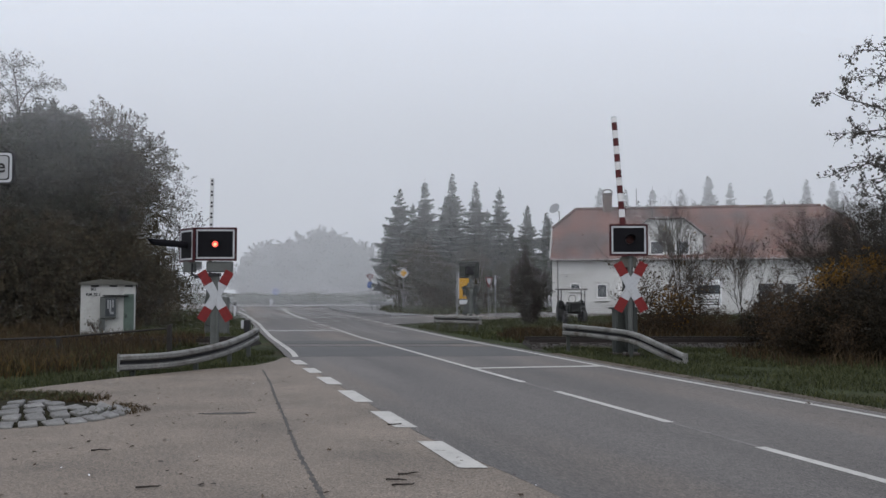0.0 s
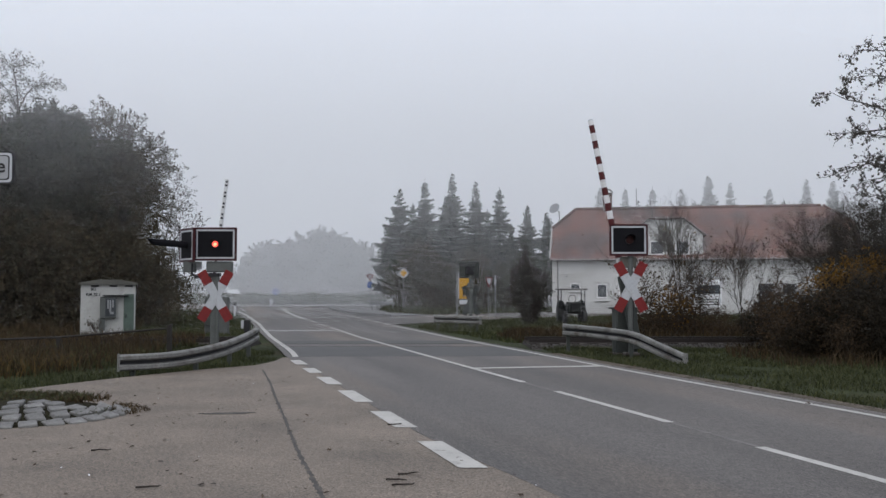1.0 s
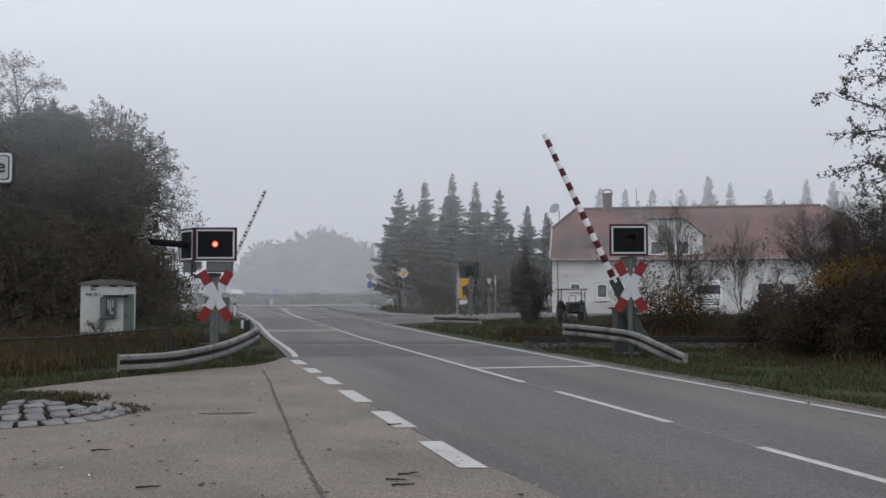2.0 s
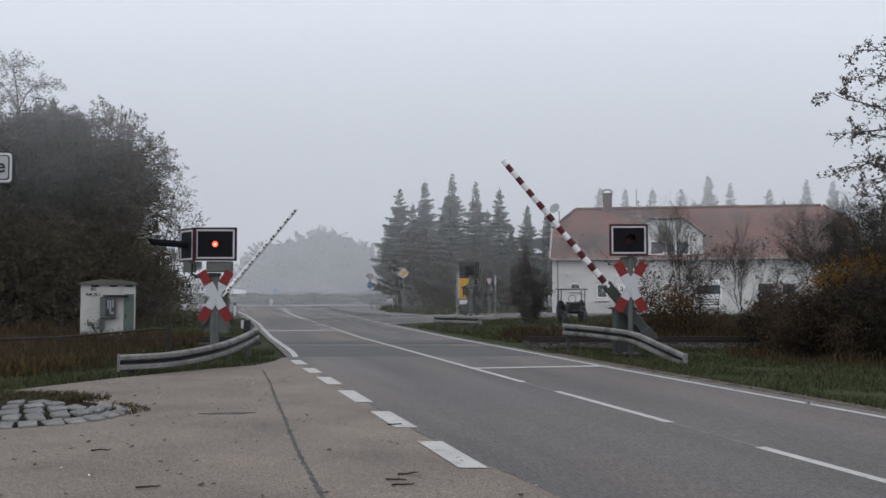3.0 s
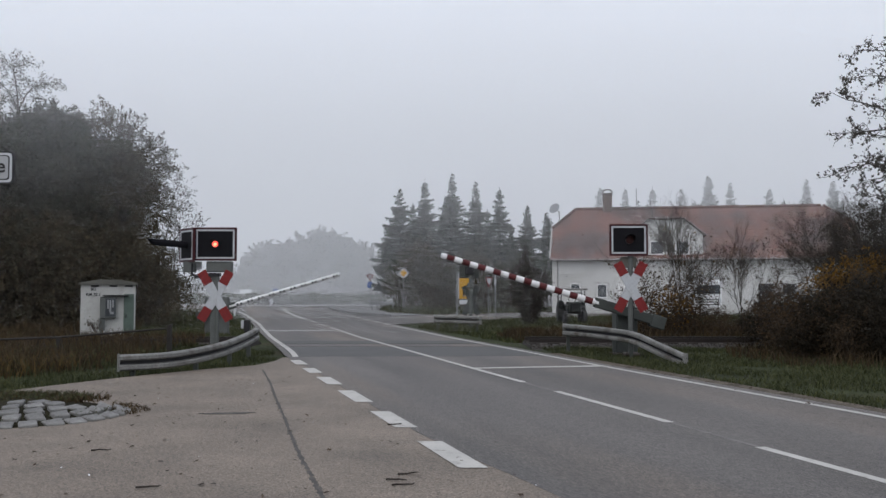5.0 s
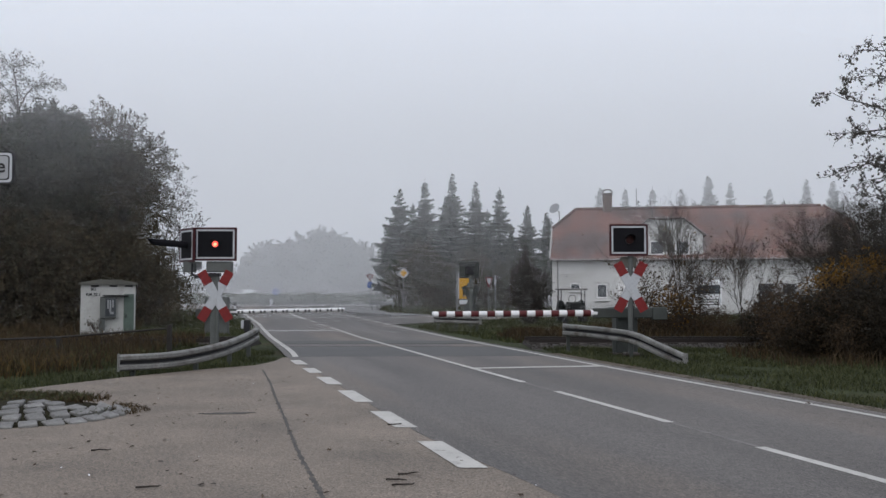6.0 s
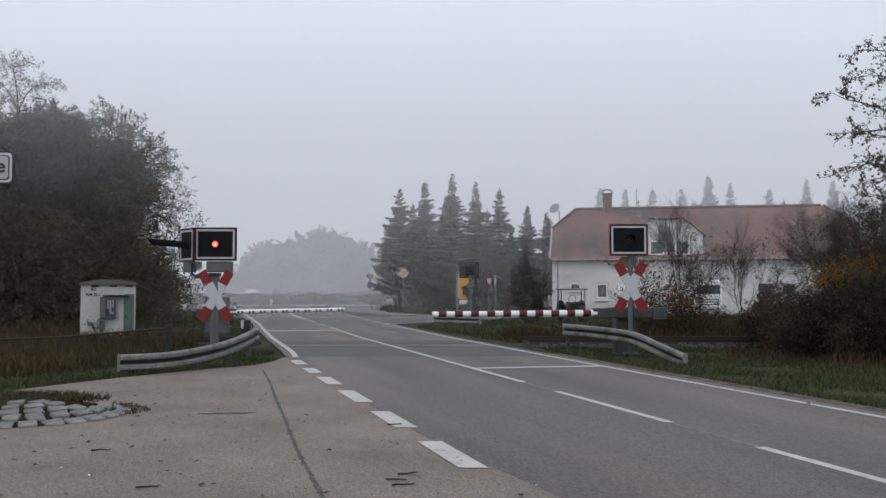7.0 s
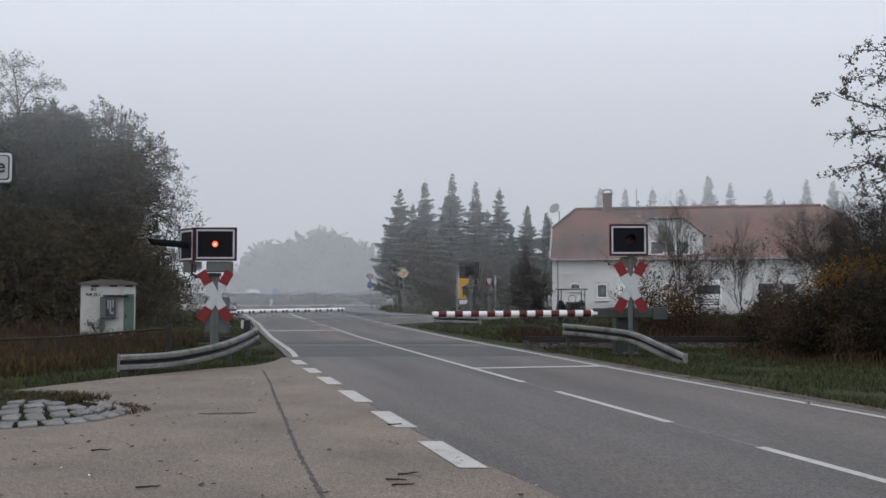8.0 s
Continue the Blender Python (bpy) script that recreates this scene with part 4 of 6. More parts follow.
def build_far_trees():
    lab = "rounded field tree nearly lost in the fog"
    a = crown_tree("field_tree", pose(-19.6, 150, 1.0), 3.0, [(0, 0, 8.3, 4.6, 3.5, 3.0), (-3.2, 0, 5.5, 3.6, 3, 3.2), (3.2, 0, 5.5, 3.8, 3, 3.4), (0, 0, 4.0, 4.5, 3, 3.2), (1.8, 0, 8.4, 2.6, 2.5, 2.2)], 150, 18, 0.34, M_LEAF_DARK, 21, lab, spread=0.45, thick=0.3, group="field trees")
    for i, (x, y, s) in enumerate(((-27.6, 148, 0.80), (-13.3, 152, 0.82), (-24.0, 155, 0.9), (-9.5, 156, 0.7), (-30.6, 152, 0.6), (-16.5, 147, 0.72))):
        c = copy_thing(a, pose(x, y, 1.0, 0, 0, 40 + 75 * i))
        c.scale = (s, s, s)


    hedge = crown_tree("field_hedge", pose(-20.0, 143, 1.0), 0.5, [(-2.2, 0, 1.4, 2.4, 1.5, 1.6), (0.3, 0, 1.7, 2.4, 1.5, 1.8), (2.4, 0, 1.3, 2.2, 1.5, 1.5)], 90, 22, 0.26, M_LEAF_DARK, 22, "low hedge bush below field trees in the fog", spread=0.4, thick=0.08, stems=3, category="bush", group="field trees")
    for i in range(9):
        if i != 4:
            copy_thing(hedge, pose(-37.0 + 4.2 * i, 143 + (i % 2) * 2, 1.0, 0, 0, 55 * i))


def fan_shrub(m, seed):
    """An upright shrub: many stems fanning out of one root, beset with short twigs and withered leaves."""
    rng = np.random.default_rng(seed)
    t = thing("dark_shrub", m, "dark upright shrub with withered leaves beside branch road", "bush", "bare shrubs")
    segs, tips = [], []
    for k in range(70):
        a = rng.uniform(0, 6.283)
        out = Vector((math.cos(a), math.sin(a), 0))
        lean = rng.uniform(0.05, 1.0) ** 0.8
        tall = rng.uniform(2.4, 4.5) * (1.12 - 0.45 * lean)
        p = out * 0.15 * rng.uniform(0, 1)
        n = 8
        for j in range(n):
            f = (j + 1) / n
            q = out * (0.15 + lean * 2.0 * (f - 0.42 * f * f)) + Vector((rng.normal() * 0.05, rng.normal() * 0.05, tall * f))
            segs.append((p, q, 0.028 * (1 - f) + 0.006, 0.028 * (1 - f) + 0.004))
            for _ in range(5):
                e = p.lerp(q, rng.uniform()) + Vector((rng.normal() * 0.16, rng.normal() * 0.16, rng.uniform(0.08, 0.32)))
                segs.append((q, e, 0.007, 0.003))
                if f < 0.85:
                    tips.append(tuple(e))
            p = q
    v, f = tubes(segs, 4)
    raw("trunk", v, f, M_BARK, t)
    c = np.array(tips)
    c = (c[:, None, :] + rng.normal(size=(len(c), 3, 3)) * 0.07).reshape(-1, 3)
    leaves("crown", c, 0.07, rng, M_LEAF_BRAMBLE, t, 0.3)


def build_right_growth():
    # undergrowth before the spruces
    low = [(-1.2, 0, 2.2, 1.8, 1.4, 2.0), (1.2, 0, 2.0, 1.8, 1.4, 1.9), (0, 0, 4.2, 1.7, 1.4, 1.6), (0.4, -0.3, 1.2, 2.2, 1.4, 1.2)]
    a = crown_tree("thicket_tree", pose(-2.0, 74, lift(74)), 1.0, low, 110, 30, 0.11, M_LEAF_BROWN, 31, "dark thicket tree before the spruces", thick=0.09, stems=3, group="thicket")
    for i, (x, y, s) in enumerate(((0.0, 73.5, 0.7), (2.4, 74, 0.85), (4.8, 73.5, 0.65), (6.6, 75, 0.7))):
        c = copy_thing(a, pose(x, y, lift(y), 0, 0, 60 * i + 30))
        c.scale = (s, s, s)
    # dark upright shrub by the branch road
    fan_shrub(pose(4.35, 47, lift(47)), 43)
    # bare trees before the house
    bare_tree("bare_tree", pose(9.1, 36, 0), 4.6, 51, "small leafless tree with fine grey twigs", 70, 0.06, M_LEAF_YELLOW, 0.55, 0.045, 4, kids=3)
    bare_tree("bare_tree", pose(12.6, 39, 0), 4.0, 52, "thin leafless sapling beside the track", 70, 0.055, M_LEAF_YELLOW, 0.4, 0.035, 4)
    bare_tree("bare_tree", pose(10.2, 37, 0), 2.9, 53, "thin leafless sapling beside the track", 90, 0.055, M_LEAF_YELLOW, 0.45, 0.028, 4)
    shrub = bare_tree("bare_shrub", pose(14.2, 35.5, 0), 4.4, 54, "wide shrub, almost bare, with withered brown leaves", 900, 0.05, M_LEAF_BROWN, 0.6, 0.05, 5, kids=3)
    for x, y, a, s in ((16.2, 35.0, 100, 1.05), (15.2, 33.4, 220, 0.8), (10.6, 25.6, 30, 0.40), (11.9, 25.0, 160, 0.50), (9.7, 26.8, 250, 0.38), (13.0, 26.5, 70, 0.6), (12.7, 28.2, 190, 0.85), (13.3, 27.4, 20, 0.9)):
        c = copy_thing(shrub, pose(x, y, 0, 0, 0, a))
        c.scale = (s, s, s)
    # bramble hedge at the verge
    hedge = [(-1.0, 0, 0.9, 1.1, 0.9, 0.9), (0.2, 0, 1.2, 1.2, 0.9, 1.1), (1.2, 0, 0.8, 1.0, 0.9, 0.8)]
    a = crown_tree("bramble_bush", pose(11.6, 24.5, 0), 0.3, hedge, 120, 34, 0.055, M_LEAF_BRAMBLE, 61, "dark brown tangled bramble bush on the verge", thick=0.03, stems=3, spread=0.22, category="bush", group="brambles")
    for i, (x, y, s) in enumerate(((10.2, 26.8, 0.8), (12.4, 26.5, 1.0), (11.4, 28.2, 0.9), (10.0, 24.6, 0.55), (13.0, 24.4, 1.05), (11.6, 22.8, 0.62), (12.6, 22.3, 0.8), (10.9, 23.6, 0.6), (12.3, 23.5, 0.95), (11.2, 26.0, 0.95), (13.4, 25.6, 1.2))):
        c = copy_thing(a, pose(x, y, 0, 0, 0, 66 * i))
        c.scale = (s, s, s)
    crown_tree("yellow_bush", pose(11.75, 26.4, 0.0), 0.8, [(0, 0, 2.25, 0.9, 0.8, 0.5), (-0.8, 0, 1.95, 0.6, 0.7, 0.4), (0.9, 0.2, 2.3, 0.8, 0.7, 0.6)], 75, 14, 0.055, M_LEAF_YELLOW, 62, "bush with yellow autumn leaves above brambles", thick=0.03, stems=3, spread=0.2, category="bush", group="brambles")
    # thin upright stems and rusty scrub along the far side of the track
    stem = bare_tree("sapling", pose(8.2, 35.6, 0), 3.4, 55, "thin upright sapling with a few withered leaves", 70, 0.06, M_LEAF_RUST, 0.32, 0.020, 4, kids=2, group="saplings")
    for i, (x, y, k) in enumerate(((7.7, 36.4, 0.8), (8.9, 37.2, 1.15), (9.8, 35.0, 0.85), (10.7, 36.2, 1.0), (11.2, 37.4, 1.25), (11.6, 35.4, 0.9), (12.1, 38.0, 1.3), (13.4, 36.6, 1.1), (9.3, 38.4, 1.2), (8.0, 37.0, 1.3), (8.6, 35.2, 0.9), (12.9, 35.6, 1.1), (11.9, 36.8, 1.2), (12.5, 37.2, 1.0), (7.2, 36.0, 0.7))):
        c = copy_thing(stem, pose(x, y, lift(y), 0, 0, 73 * i + 11))
        c.scale = (k, k, k)
    scrub = [(-0.4, 0, 0.7, 0.6, 0.5, 0.7), (0.35, 0, 0.9, 0.6, 0.5, 0.9), (0.0, 0.1, 0.4, 0.8, 0.5, 0.4)]
    a = crown_tree("scrub_bush", pose(8.4, 34.5, 0), 0.3, scrub, 48, 14, 0.042, M_LEAF_RUST, 70, "scrubby bush with rust-brown autumn leaves", thick=0.02, stems=3, spread=0.18, category="bush", group="scrub")
    for i, (x, y, k) in enumerate(((7.7, 35.2, 1.35), (9.2, 35.0, 1.25), (8.3, 36.0, 1.5), (9.7, 36.4, 1.3), (10.1, 34.4, 0.8), (10.6, 35.6, 0.7), (11.6, 34.8, 0.8), (12.2, 35.8, 0.9), (12.7, 34.4, 0.7), (13.4, 35.2, 0.9), (14.2, 33.8, 0.9), (8.7, 36.6, 1.3), (13.0, 37.6, 1.0), (6.9, 36.2, 0.5))):
        c = copy_thing(a, pose(x, y, lift(y), 0, 0, 66 * i + 5))
        c.scale = (k, k, k)
    crown_tree("golden_bush", pose(8.55, 34.3, 0), 0.3, [(-0.3, 0, 1.5, 0.4, 0.4, 0.5), (0.3, 0, 1.2, 0.4, 0.4, 0.5)], 24, 8, 0.055, M_LEAF_YELLOW, 77, "small bush with golden autumn leaves", thick=0.02, stems=3, spread=0.2, category="bush", group="scrub")
    rust = crown_tree("rust_bush", pose(9.6, 24.6, 0), 0.3, [(-0.5, 0, 0.6, 0.7, 0.6, 0.6), (0.4, 0, 0.8, 0.7, 0.6, 0.8)], 80, 20, 0.045, M_LEAF_RUST, 78, "tangled rust-brown bush on the verge", thick=0.02, stems=3, spread=0.18, category="bush", group="brambles")
    for i, (x, y, k) in enumerate(((10.4, 23.6, 0.8), (10.9, 24.6, 1.0), (9.9, 26.0, 1.2), (11.6, 22.9, 0.75))):
        c = copy_thing(rust, pose(x, y, 0, 0, 0, 80 * i + 40))
        c.scale = (k, k, k)
    build_alder()


def build_alder():
    """A tree standing outside the view, its thin leafy limbs reaching over the verge."""
    rng = np.random.default_rng(83)
    t = thing("alder_tree", pose(14.2, 24.5, 0), "tree with sparse dark leaves on long spreading limbs", "tree", "alders")
    segs, leafs = [], []
    top = Vector((0.2, 0.1, 10.5))
    base = Vector((0, 0, -0.1))
    for k in range(8):
        segs.append((base.lerp(top, k / 8), base.lerp(top, (k + 1) / 8), 0.17 - 0.018 * k, 0.17 - 0.018 * (k + 1)))

    def twig(p, d, length, r, level):
        q = p
        for k in range(3):
            d = (d + Vector(rng.normal(size=3) * 0.22)).normalized()
            e = q + d * length / 3
            segs.append((q, e, r, r * 0.75))
            if level:
                twig(e, (d + Vector(rng.normal(size=3)) * 0.6).normalized(), length * 0.6, r * 0.6, level - 1)
            elif rng.uniform() < 0.75:
                leafs.append(e)
            q = e

    # height where a limb leaves the trunk, and where it ends: out, along, up
    for z0, x, y, z in ((5.0, -4.0, -0.2, 6.95), (4.4, -3.5, 0.5, 5.0), (6.0, -3.1, -0.4, 7.4), (3.6, -2.8, -0.3, 4.2), (6.4, -2.9, 0.5, 8.3), (5.6, -3.2, 0.4, 5.9), (4.0, -2.7, 0.8, 6.2), (3.0, -2.9, 0.2, 3.9), (3.3, -2.6, -0.5, 5.3), (3.8, -2.9, 0.4, 4.7), (2.7, -2.6, 0.6, 3.4), (7.0, 2.5, 0.6, 9.2), (5.0, 2.8, -0.8, 7.0), (5.5, 0.4, 2.8, 8.0), (6.0, 0.6, -2.6, 8.5)):
        a, e = Vector((0, 0, z0)), Vector((x, y, z))
        n = 9
        prev = a
        for k in range(1, n + 1):
            f = k / n
            p = a.lerp(e, f) + Vector(rng.normal(size=3) * 0.05) + Vector((0, 0, 0.35 * math.sin(math.pi * f)))
            segs.append((prev, p, 0.050 * (1 - f) + 0.010, 0.050 * (1 - f) + 0.006))
            if f > 0.3:
                for _ in range(2):
                    d = ((p - prev).normalized() + Vector(rng.normal(size=3)) * 0.55).normalized()
                    twig(p, d, 0.58 * (1.15 - 0.5 * f), 0.010, 1)
            prev = p
    v, f = tubes(segs, 4)
    raw("trunk", v, f, M_BARK, t)
    c = np.array([tuple(p) for p in leafs])
    c = (c[:, None, :] + rng.normal(size=(len(c), 4, 3)) * 0.05).reshape(-1, 3)
    leaves("crown", c, 0.058, rng, M_LEAF_GREY, t, 0.5)


build_spruces()
build_left_wood()
build_far_trees()
build_right_growth()

# ---- house beyond the tracks ----
def window(parent, x, y, z, w, h, bars=True):
    """A pane in a white frame with a grey surround and sill."""
    t = one("window", lambda b: [box(b, (x + s * (w / 2 + 0.07), y - 0.02, z), (0.14, 0.06, h + 0.28)) for s in (-1, 1)] + [box(b, (x, y - 0.02, z + s * (h / 2 + 0.07)), (w, 0.06, 0.14)) for s in (-1, 1)], M_SURROUND, parent, "grey window surround")
    one("pane", lambda b: box(b, (x, y + 0.0, z), (w, 0.03, h)), M_GLASS, t, "dark reflecting pane")
    def fr(b):
        for s in (-1, 1):
            box(b, (x + s * (w / 2 - 0.035), y - 0.03, z), (0.07, 0.05, h))
            box(b, (x, y - 0.03, z + s * (h / 2 - 0.035)), (w - 0.14, 0.05, 0.07))
        if bars:
            box(b, (x, y - 0.03, z), (0.06, 0.04, h - 0.14))
    one("window_frame", fr, M_FRAME, t, "white window frame")
    one("window_sill", lambda b: box(b, (x, y - 0.08, z - h / 2 - 0.16), (w + 0.3, 0.2, 0.05), bevel=0.01), M_FRAME, t)
    return t


def roof_face(corners, courses, lap=0.007):
    """A tiled roof slope between an eave and a ridge edge, in overlapping courses."""
    (a, b), (c, d) = [[Vector(p) for p in e] for e in corners]
    up = (c - a).cross(b - a).normalized()
    if up.z < 0:
        up = -up
    verts, faces = [tuple(a - up * 0.1), tuple(b - up * 0.1)], []
    for k in range(courses):
        for t, o in ((k / courses, lap), ((k + 1) / courses, 0.0)):
            verts += [tuple(a.lerp(c, t) + up * o), tuple(b.lerp(d, t) + up * o)]
    verts += [tuple(c - up * 0.1), tuple(d - up * 0.1)]
    n = len(verts) // 2
    faces = [(2 * i, 2 * i + 1, 2 * i + 3, 2 * i + 2) for i in range(n - 1)] + [(2 * n - 2, 2 * n - 1, 1, 0)]
    faces += [tuple(range(0, 2 * n, 2)), tuple(range(1, 2 * n, 2))]
    return verts, faces


def build_house():
    x0, x1, y0, y1 = 7.75, 28.7, 66.0, 75.2
    g = lift(66) - 0.2
    eave, ridge, ym = 4.22, 8.09, 70.6
    t = thing("farmhouse", pose(7.75, 66, 0, 0, 0, -10) @ pose(-7.75, -66, 0), "long white farmhouse with red half-hipped tile roof", "house")
    hipz = 6.55
    yf = lambda z: y0 - 0.35 + (z - eave) / (ridge - eave) * (ym - y0 + 0.35)
    yb = lambda z: 2 * ym - yf(z)
    one("wall", lambda b: box(b, ((x0 + x1) / 2, y0 + 0.15, (g + eave) / 2 + 0.1), (x1 - x0, 0.3, eave - g + 0.15)), M_RENDER, t, "white rendered front wall")
    one("wall", lambda b: box(b, ((x0 + x1) / 2, y1 - 0.15, (g + eave) / 2 + 0.1), (x1 - x0, 0.3, eave - g + 0.15)), M_RENDER, t, "white rendered back wall")
    for x in (x0 + 0.15, x1 - 0.15):
        bm = bmesh.new()
        zt = hipz - 0.15
        prism(bm, [(y0 + 0.3, g), (y1 - 0.3, g), (y1 - 0.3, eave), (yb(zt) - 0.2, zt - 0.1), (yf(zt) + 0.2, zt - 0.1), (y0 + 0.3, eave)], "x", 0.3, Matrix.Translation((x - 0.15, 0, 0)))
        part("wall", bm, M_RENDER, t, "white rendered gable wall")
    xe0, xe1 = x0 - 0.12, x1 + 0.12
    r0, r1 = 9.3, 27.1
    # lower part of each slope, then the part between the hips
    for front in (True, False):
        f = yf if front else yb
        v1, f1 = roof_face((((xe0, f(eave - 0.12), eave - 0.12), (xe1, f(eave - 0.12), eave - 0.12)), ((xe0, f(hipz), hipz), (xe1, f(hipz), hipz))), 9)
        v2, f2 = roof_face((((xe0, f(hipz), hipz), (xe1, f(hipz), hipz)), ((r0, ym, ridge), (r1, ym, ridge))), 9)
        raw("roof", v1 + v2, f1 + [tuple(i + len(v1) for i in q) for q in f2], M_TILE, t)
    for xe, r in ((xe0, r0), (xe1, r1)):
        v, f = roof_face((((xe, yf(hipz), hipz), (xe, yb(hipz), hipz)), ((r, ym, ridge), (r, ym + 0.01, ridge))), 9)
        raw("hip_roof", v, f, M_TILE, t)
        for f2 in (yf, yb):
            one("hip_tiles", lambda b: rod(b, (xe, f2(hipz), hipz + 0.05), (r, ym, ridge + 0.05), 0.10, seg=7), M_TILE, t)
    one("ridge_tiles", lambda b: [rod(b, (r0 + 0.4 * k, ym, ridge + 0.04), (r0 + 0.4 * k + 0.42, ym, ridge + 0.05), 0.12, 0.105, 8) for k in range(44)], M_TILE, t, "line of ridge tiles")
    for x in (xe0 - 0.02, xe1 + 0.02):
        one("verge_board", lambda b: [rod(b, (x, yf(eave), eave), (x, yf(hipz), hipz), 0.05, seg=4)], M_SURROUND, t, "pale verge trim")
    one("gutter", lambda b: rod(b, (xe0, y0 - 0.47, eave - 0.12), (xe1, y0 - 0.47, eave - 0.12), 0.075, seg=8), M_ZINC, t, "brown metal gutter")
    for x in (8.15, 19.0):
        one("downpipe", lambda b: [rod(b, (x, y0 - 0.45, eave - 0.15), (x, y0 - 0.10, eave - 0.6), 0.05, seg=7), rod(b, (x, y0 - 0.10, eave - 0.6), (x, y0 - 0.10, g), 0.05, seg=7)], M_ZINC, t, "grey downpipe")
    # cross gable
    ga, gb, gt = 13.2, 18.15, 6.88
    bm = bmesh.new()
    prism(bm, [(ga, 3.9), (gb, 3.9), (gb, 5.85), (gb - 1.25, gt), (ga + 1.25, gt), (ga, 5.85)], "y", 3.2, Matrix.Translation((0, y0 - 0.02, 0)))
    part("cross_gable", bm, M_RENDER, t, "white gable wall rising through the roof")
    def slab(b, p, q, z0, z1):
        prism(b, [(p, z0), (q, z1), (q, z1 + 0.13), (p, z0 + 0.13)], "y", 4.6, Matrix.Translation((0, y0 - 0.3, 0)))
    one("gable_roof", lambda b: [slab(b, gb + 0.18, gb - 1.28, 5.72, gt + 0.02), slab(b, ga - 0.18, ga + 1.28, 5.72, gt + 0.02)], M_TILE, t)
    one("gable_roof_top", lambda b: box(b, ((ga + gb) / 2, y0 + 2.0, gt + 0.09), (gb - ga - 2.5, 4.6, 0.12)), M_TILE, t)
    one("gable_verge", lambda b: [rod(b, (gb + 0.2, y0 - 0.32, 5.78), (gb - 1.28, y0 - 0.32, gt + 0.07), 0.045, seg=4), rod(b, (ga - 0.2, y0 - 0.32, 5.78), (ga + 1.28, y0 - 0.32, gt + 0.07), 0.045, seg=4), rod(b, (ga + 1.28, y0 - 0.32, gt + 0.1), (gb - 1.28, y0 - 0.32, gt + 0.1), 0.045, seg=4)], M_ZINC, t, "thin grey verge trim")
    for x in (15.03, 16.75):
        window(t, x, y0 - 0.03, 4.92, 0.95, 0.98, False)
    window(t, 9.37, y0, 2.25, 0.72, 0.42, False)
    window(t, 11.23, y0, 1.92, 0.74, 1.0, False)
    for x, w in ((22.26, 1.0), (23.8, 0.9)):
        one("door", lambda b: box(b, (x, y0 - 0.01, 1.35), (w, 0.08, 2.1), bevel=0.01), M_DARK, t, "dark barn door")
    one("door", lambda b: box(b, (12.8, y0 - 0.01, 1.4), (0.9, 0.08, 2.05), bevel=0.01), M_FRAME, t, "pale house door")
    one("wall_lamp", lambda b: box(b, (8.75, y0 - 0.05, 3.05), (0.2, 0.1, 0.25), bevel=0.03), M_SURROUND, t)
    # chimney with arched cap
    ch = one("chimney", lambda b: box(b, (11.66, ym, 8.55), (0.68, 0.68, 1.5), bevel=0.01), M_BRICK, t, "brick chimney")
    one("chimney_rim", lambda b: box(b, (11.66, ym, 9.22), (0.76, 0.76, 0.10), bevel=0.02), M_HUTROOF, ch)
    def arch(b):
        n = 8
        for k in range(n):
            a0, a1 = math.pi * (0.12 + 0.76 * k / n), math.pi * (0.12 + 0.76 * (k + 1) / n)
            p = lambda a: (11.66 + 0.42 * math.cos(a), ym, 9.22 + 0.36 * math.sin(a))
            u, v = Vector(p(a0)), Vector(p(a1))
            c = (u + v) / 2
            box(b, c, ((v - u).length + 0.02, 0.7, 0.03), Euler((0, -math.atan2(v.z - u.z, v.x - u.x), 0)).to_matrix())
    one("chimney_cap", arch, M_ZINC, ch, "arched metal chimney cap")
    one("cap_leg", lambda b: [rod(b, (11.66 + s * 0.33, ym, 9.2), (11.66 + s * 0.37, ym, 9.4), 0.02, seg=5) for s in (-1, 1)], M_ZINC, ch)
    # aerials
    one("antenna", lambda b: [rod(b, (13.8, ym, 8.0), (13.8, ym, 9.6), 0.025, seg=5), rod(b, (14.8, 67.5, 5.8), (14.8, 67.5, 7.9), 0.05, seg=6)], M_ZINC, t, "thin roof antenna and vent pipe")
    dish = one("satellite_dish", lambda b: [rod(b, (8.1, 69.6, 6.3), (8.1, 69.6, 7.9), 0.035, seg=6), rod(b, (8.1, 69.5, 7.8), (7.95, 69.0, 7.95), 0.03, seg=6)], M_ZINC, t, "satellite dish on mast")
    def bowl(b):
        rot = Euler((radians(62), 0, radians(-30))).to_matrix().to_4x4()
        n, rings = 18, 4
        prev = None
        for j in range(rings + 1):
            r = 0.42 * j / rings
            cur = [b.verts.new((r * math.cos(6.2832 * k / n), r * math.sin(6.2832 * k / n), 0.5 * r * r)) for k in range(n)] if j else [b.verts.new((0, 0, 0))]
            if j == 1:
                for k in range(n):
                    b.faces.new((prev[0], cur[k], cur[(k + 1) % n]))
            elif j > 1:
                for k in range(n):
                    b.faces.new((prev[k], cur[k], cur[(k + 1) % n], prev[(k + 1) % n]))
            prev = cur
        bmesh.ops.solidify(b, geom=list(b.faces), thickness=0.02)
        bmesh.ops.transform(b, matrix=Matrix.Translation((7.8, 69.1, 8.05)) @ rot, verts=list(b.verts))
    one("dish_bowl", bowl, M_WHITE, dish, "pale dish bowl")


build_house()


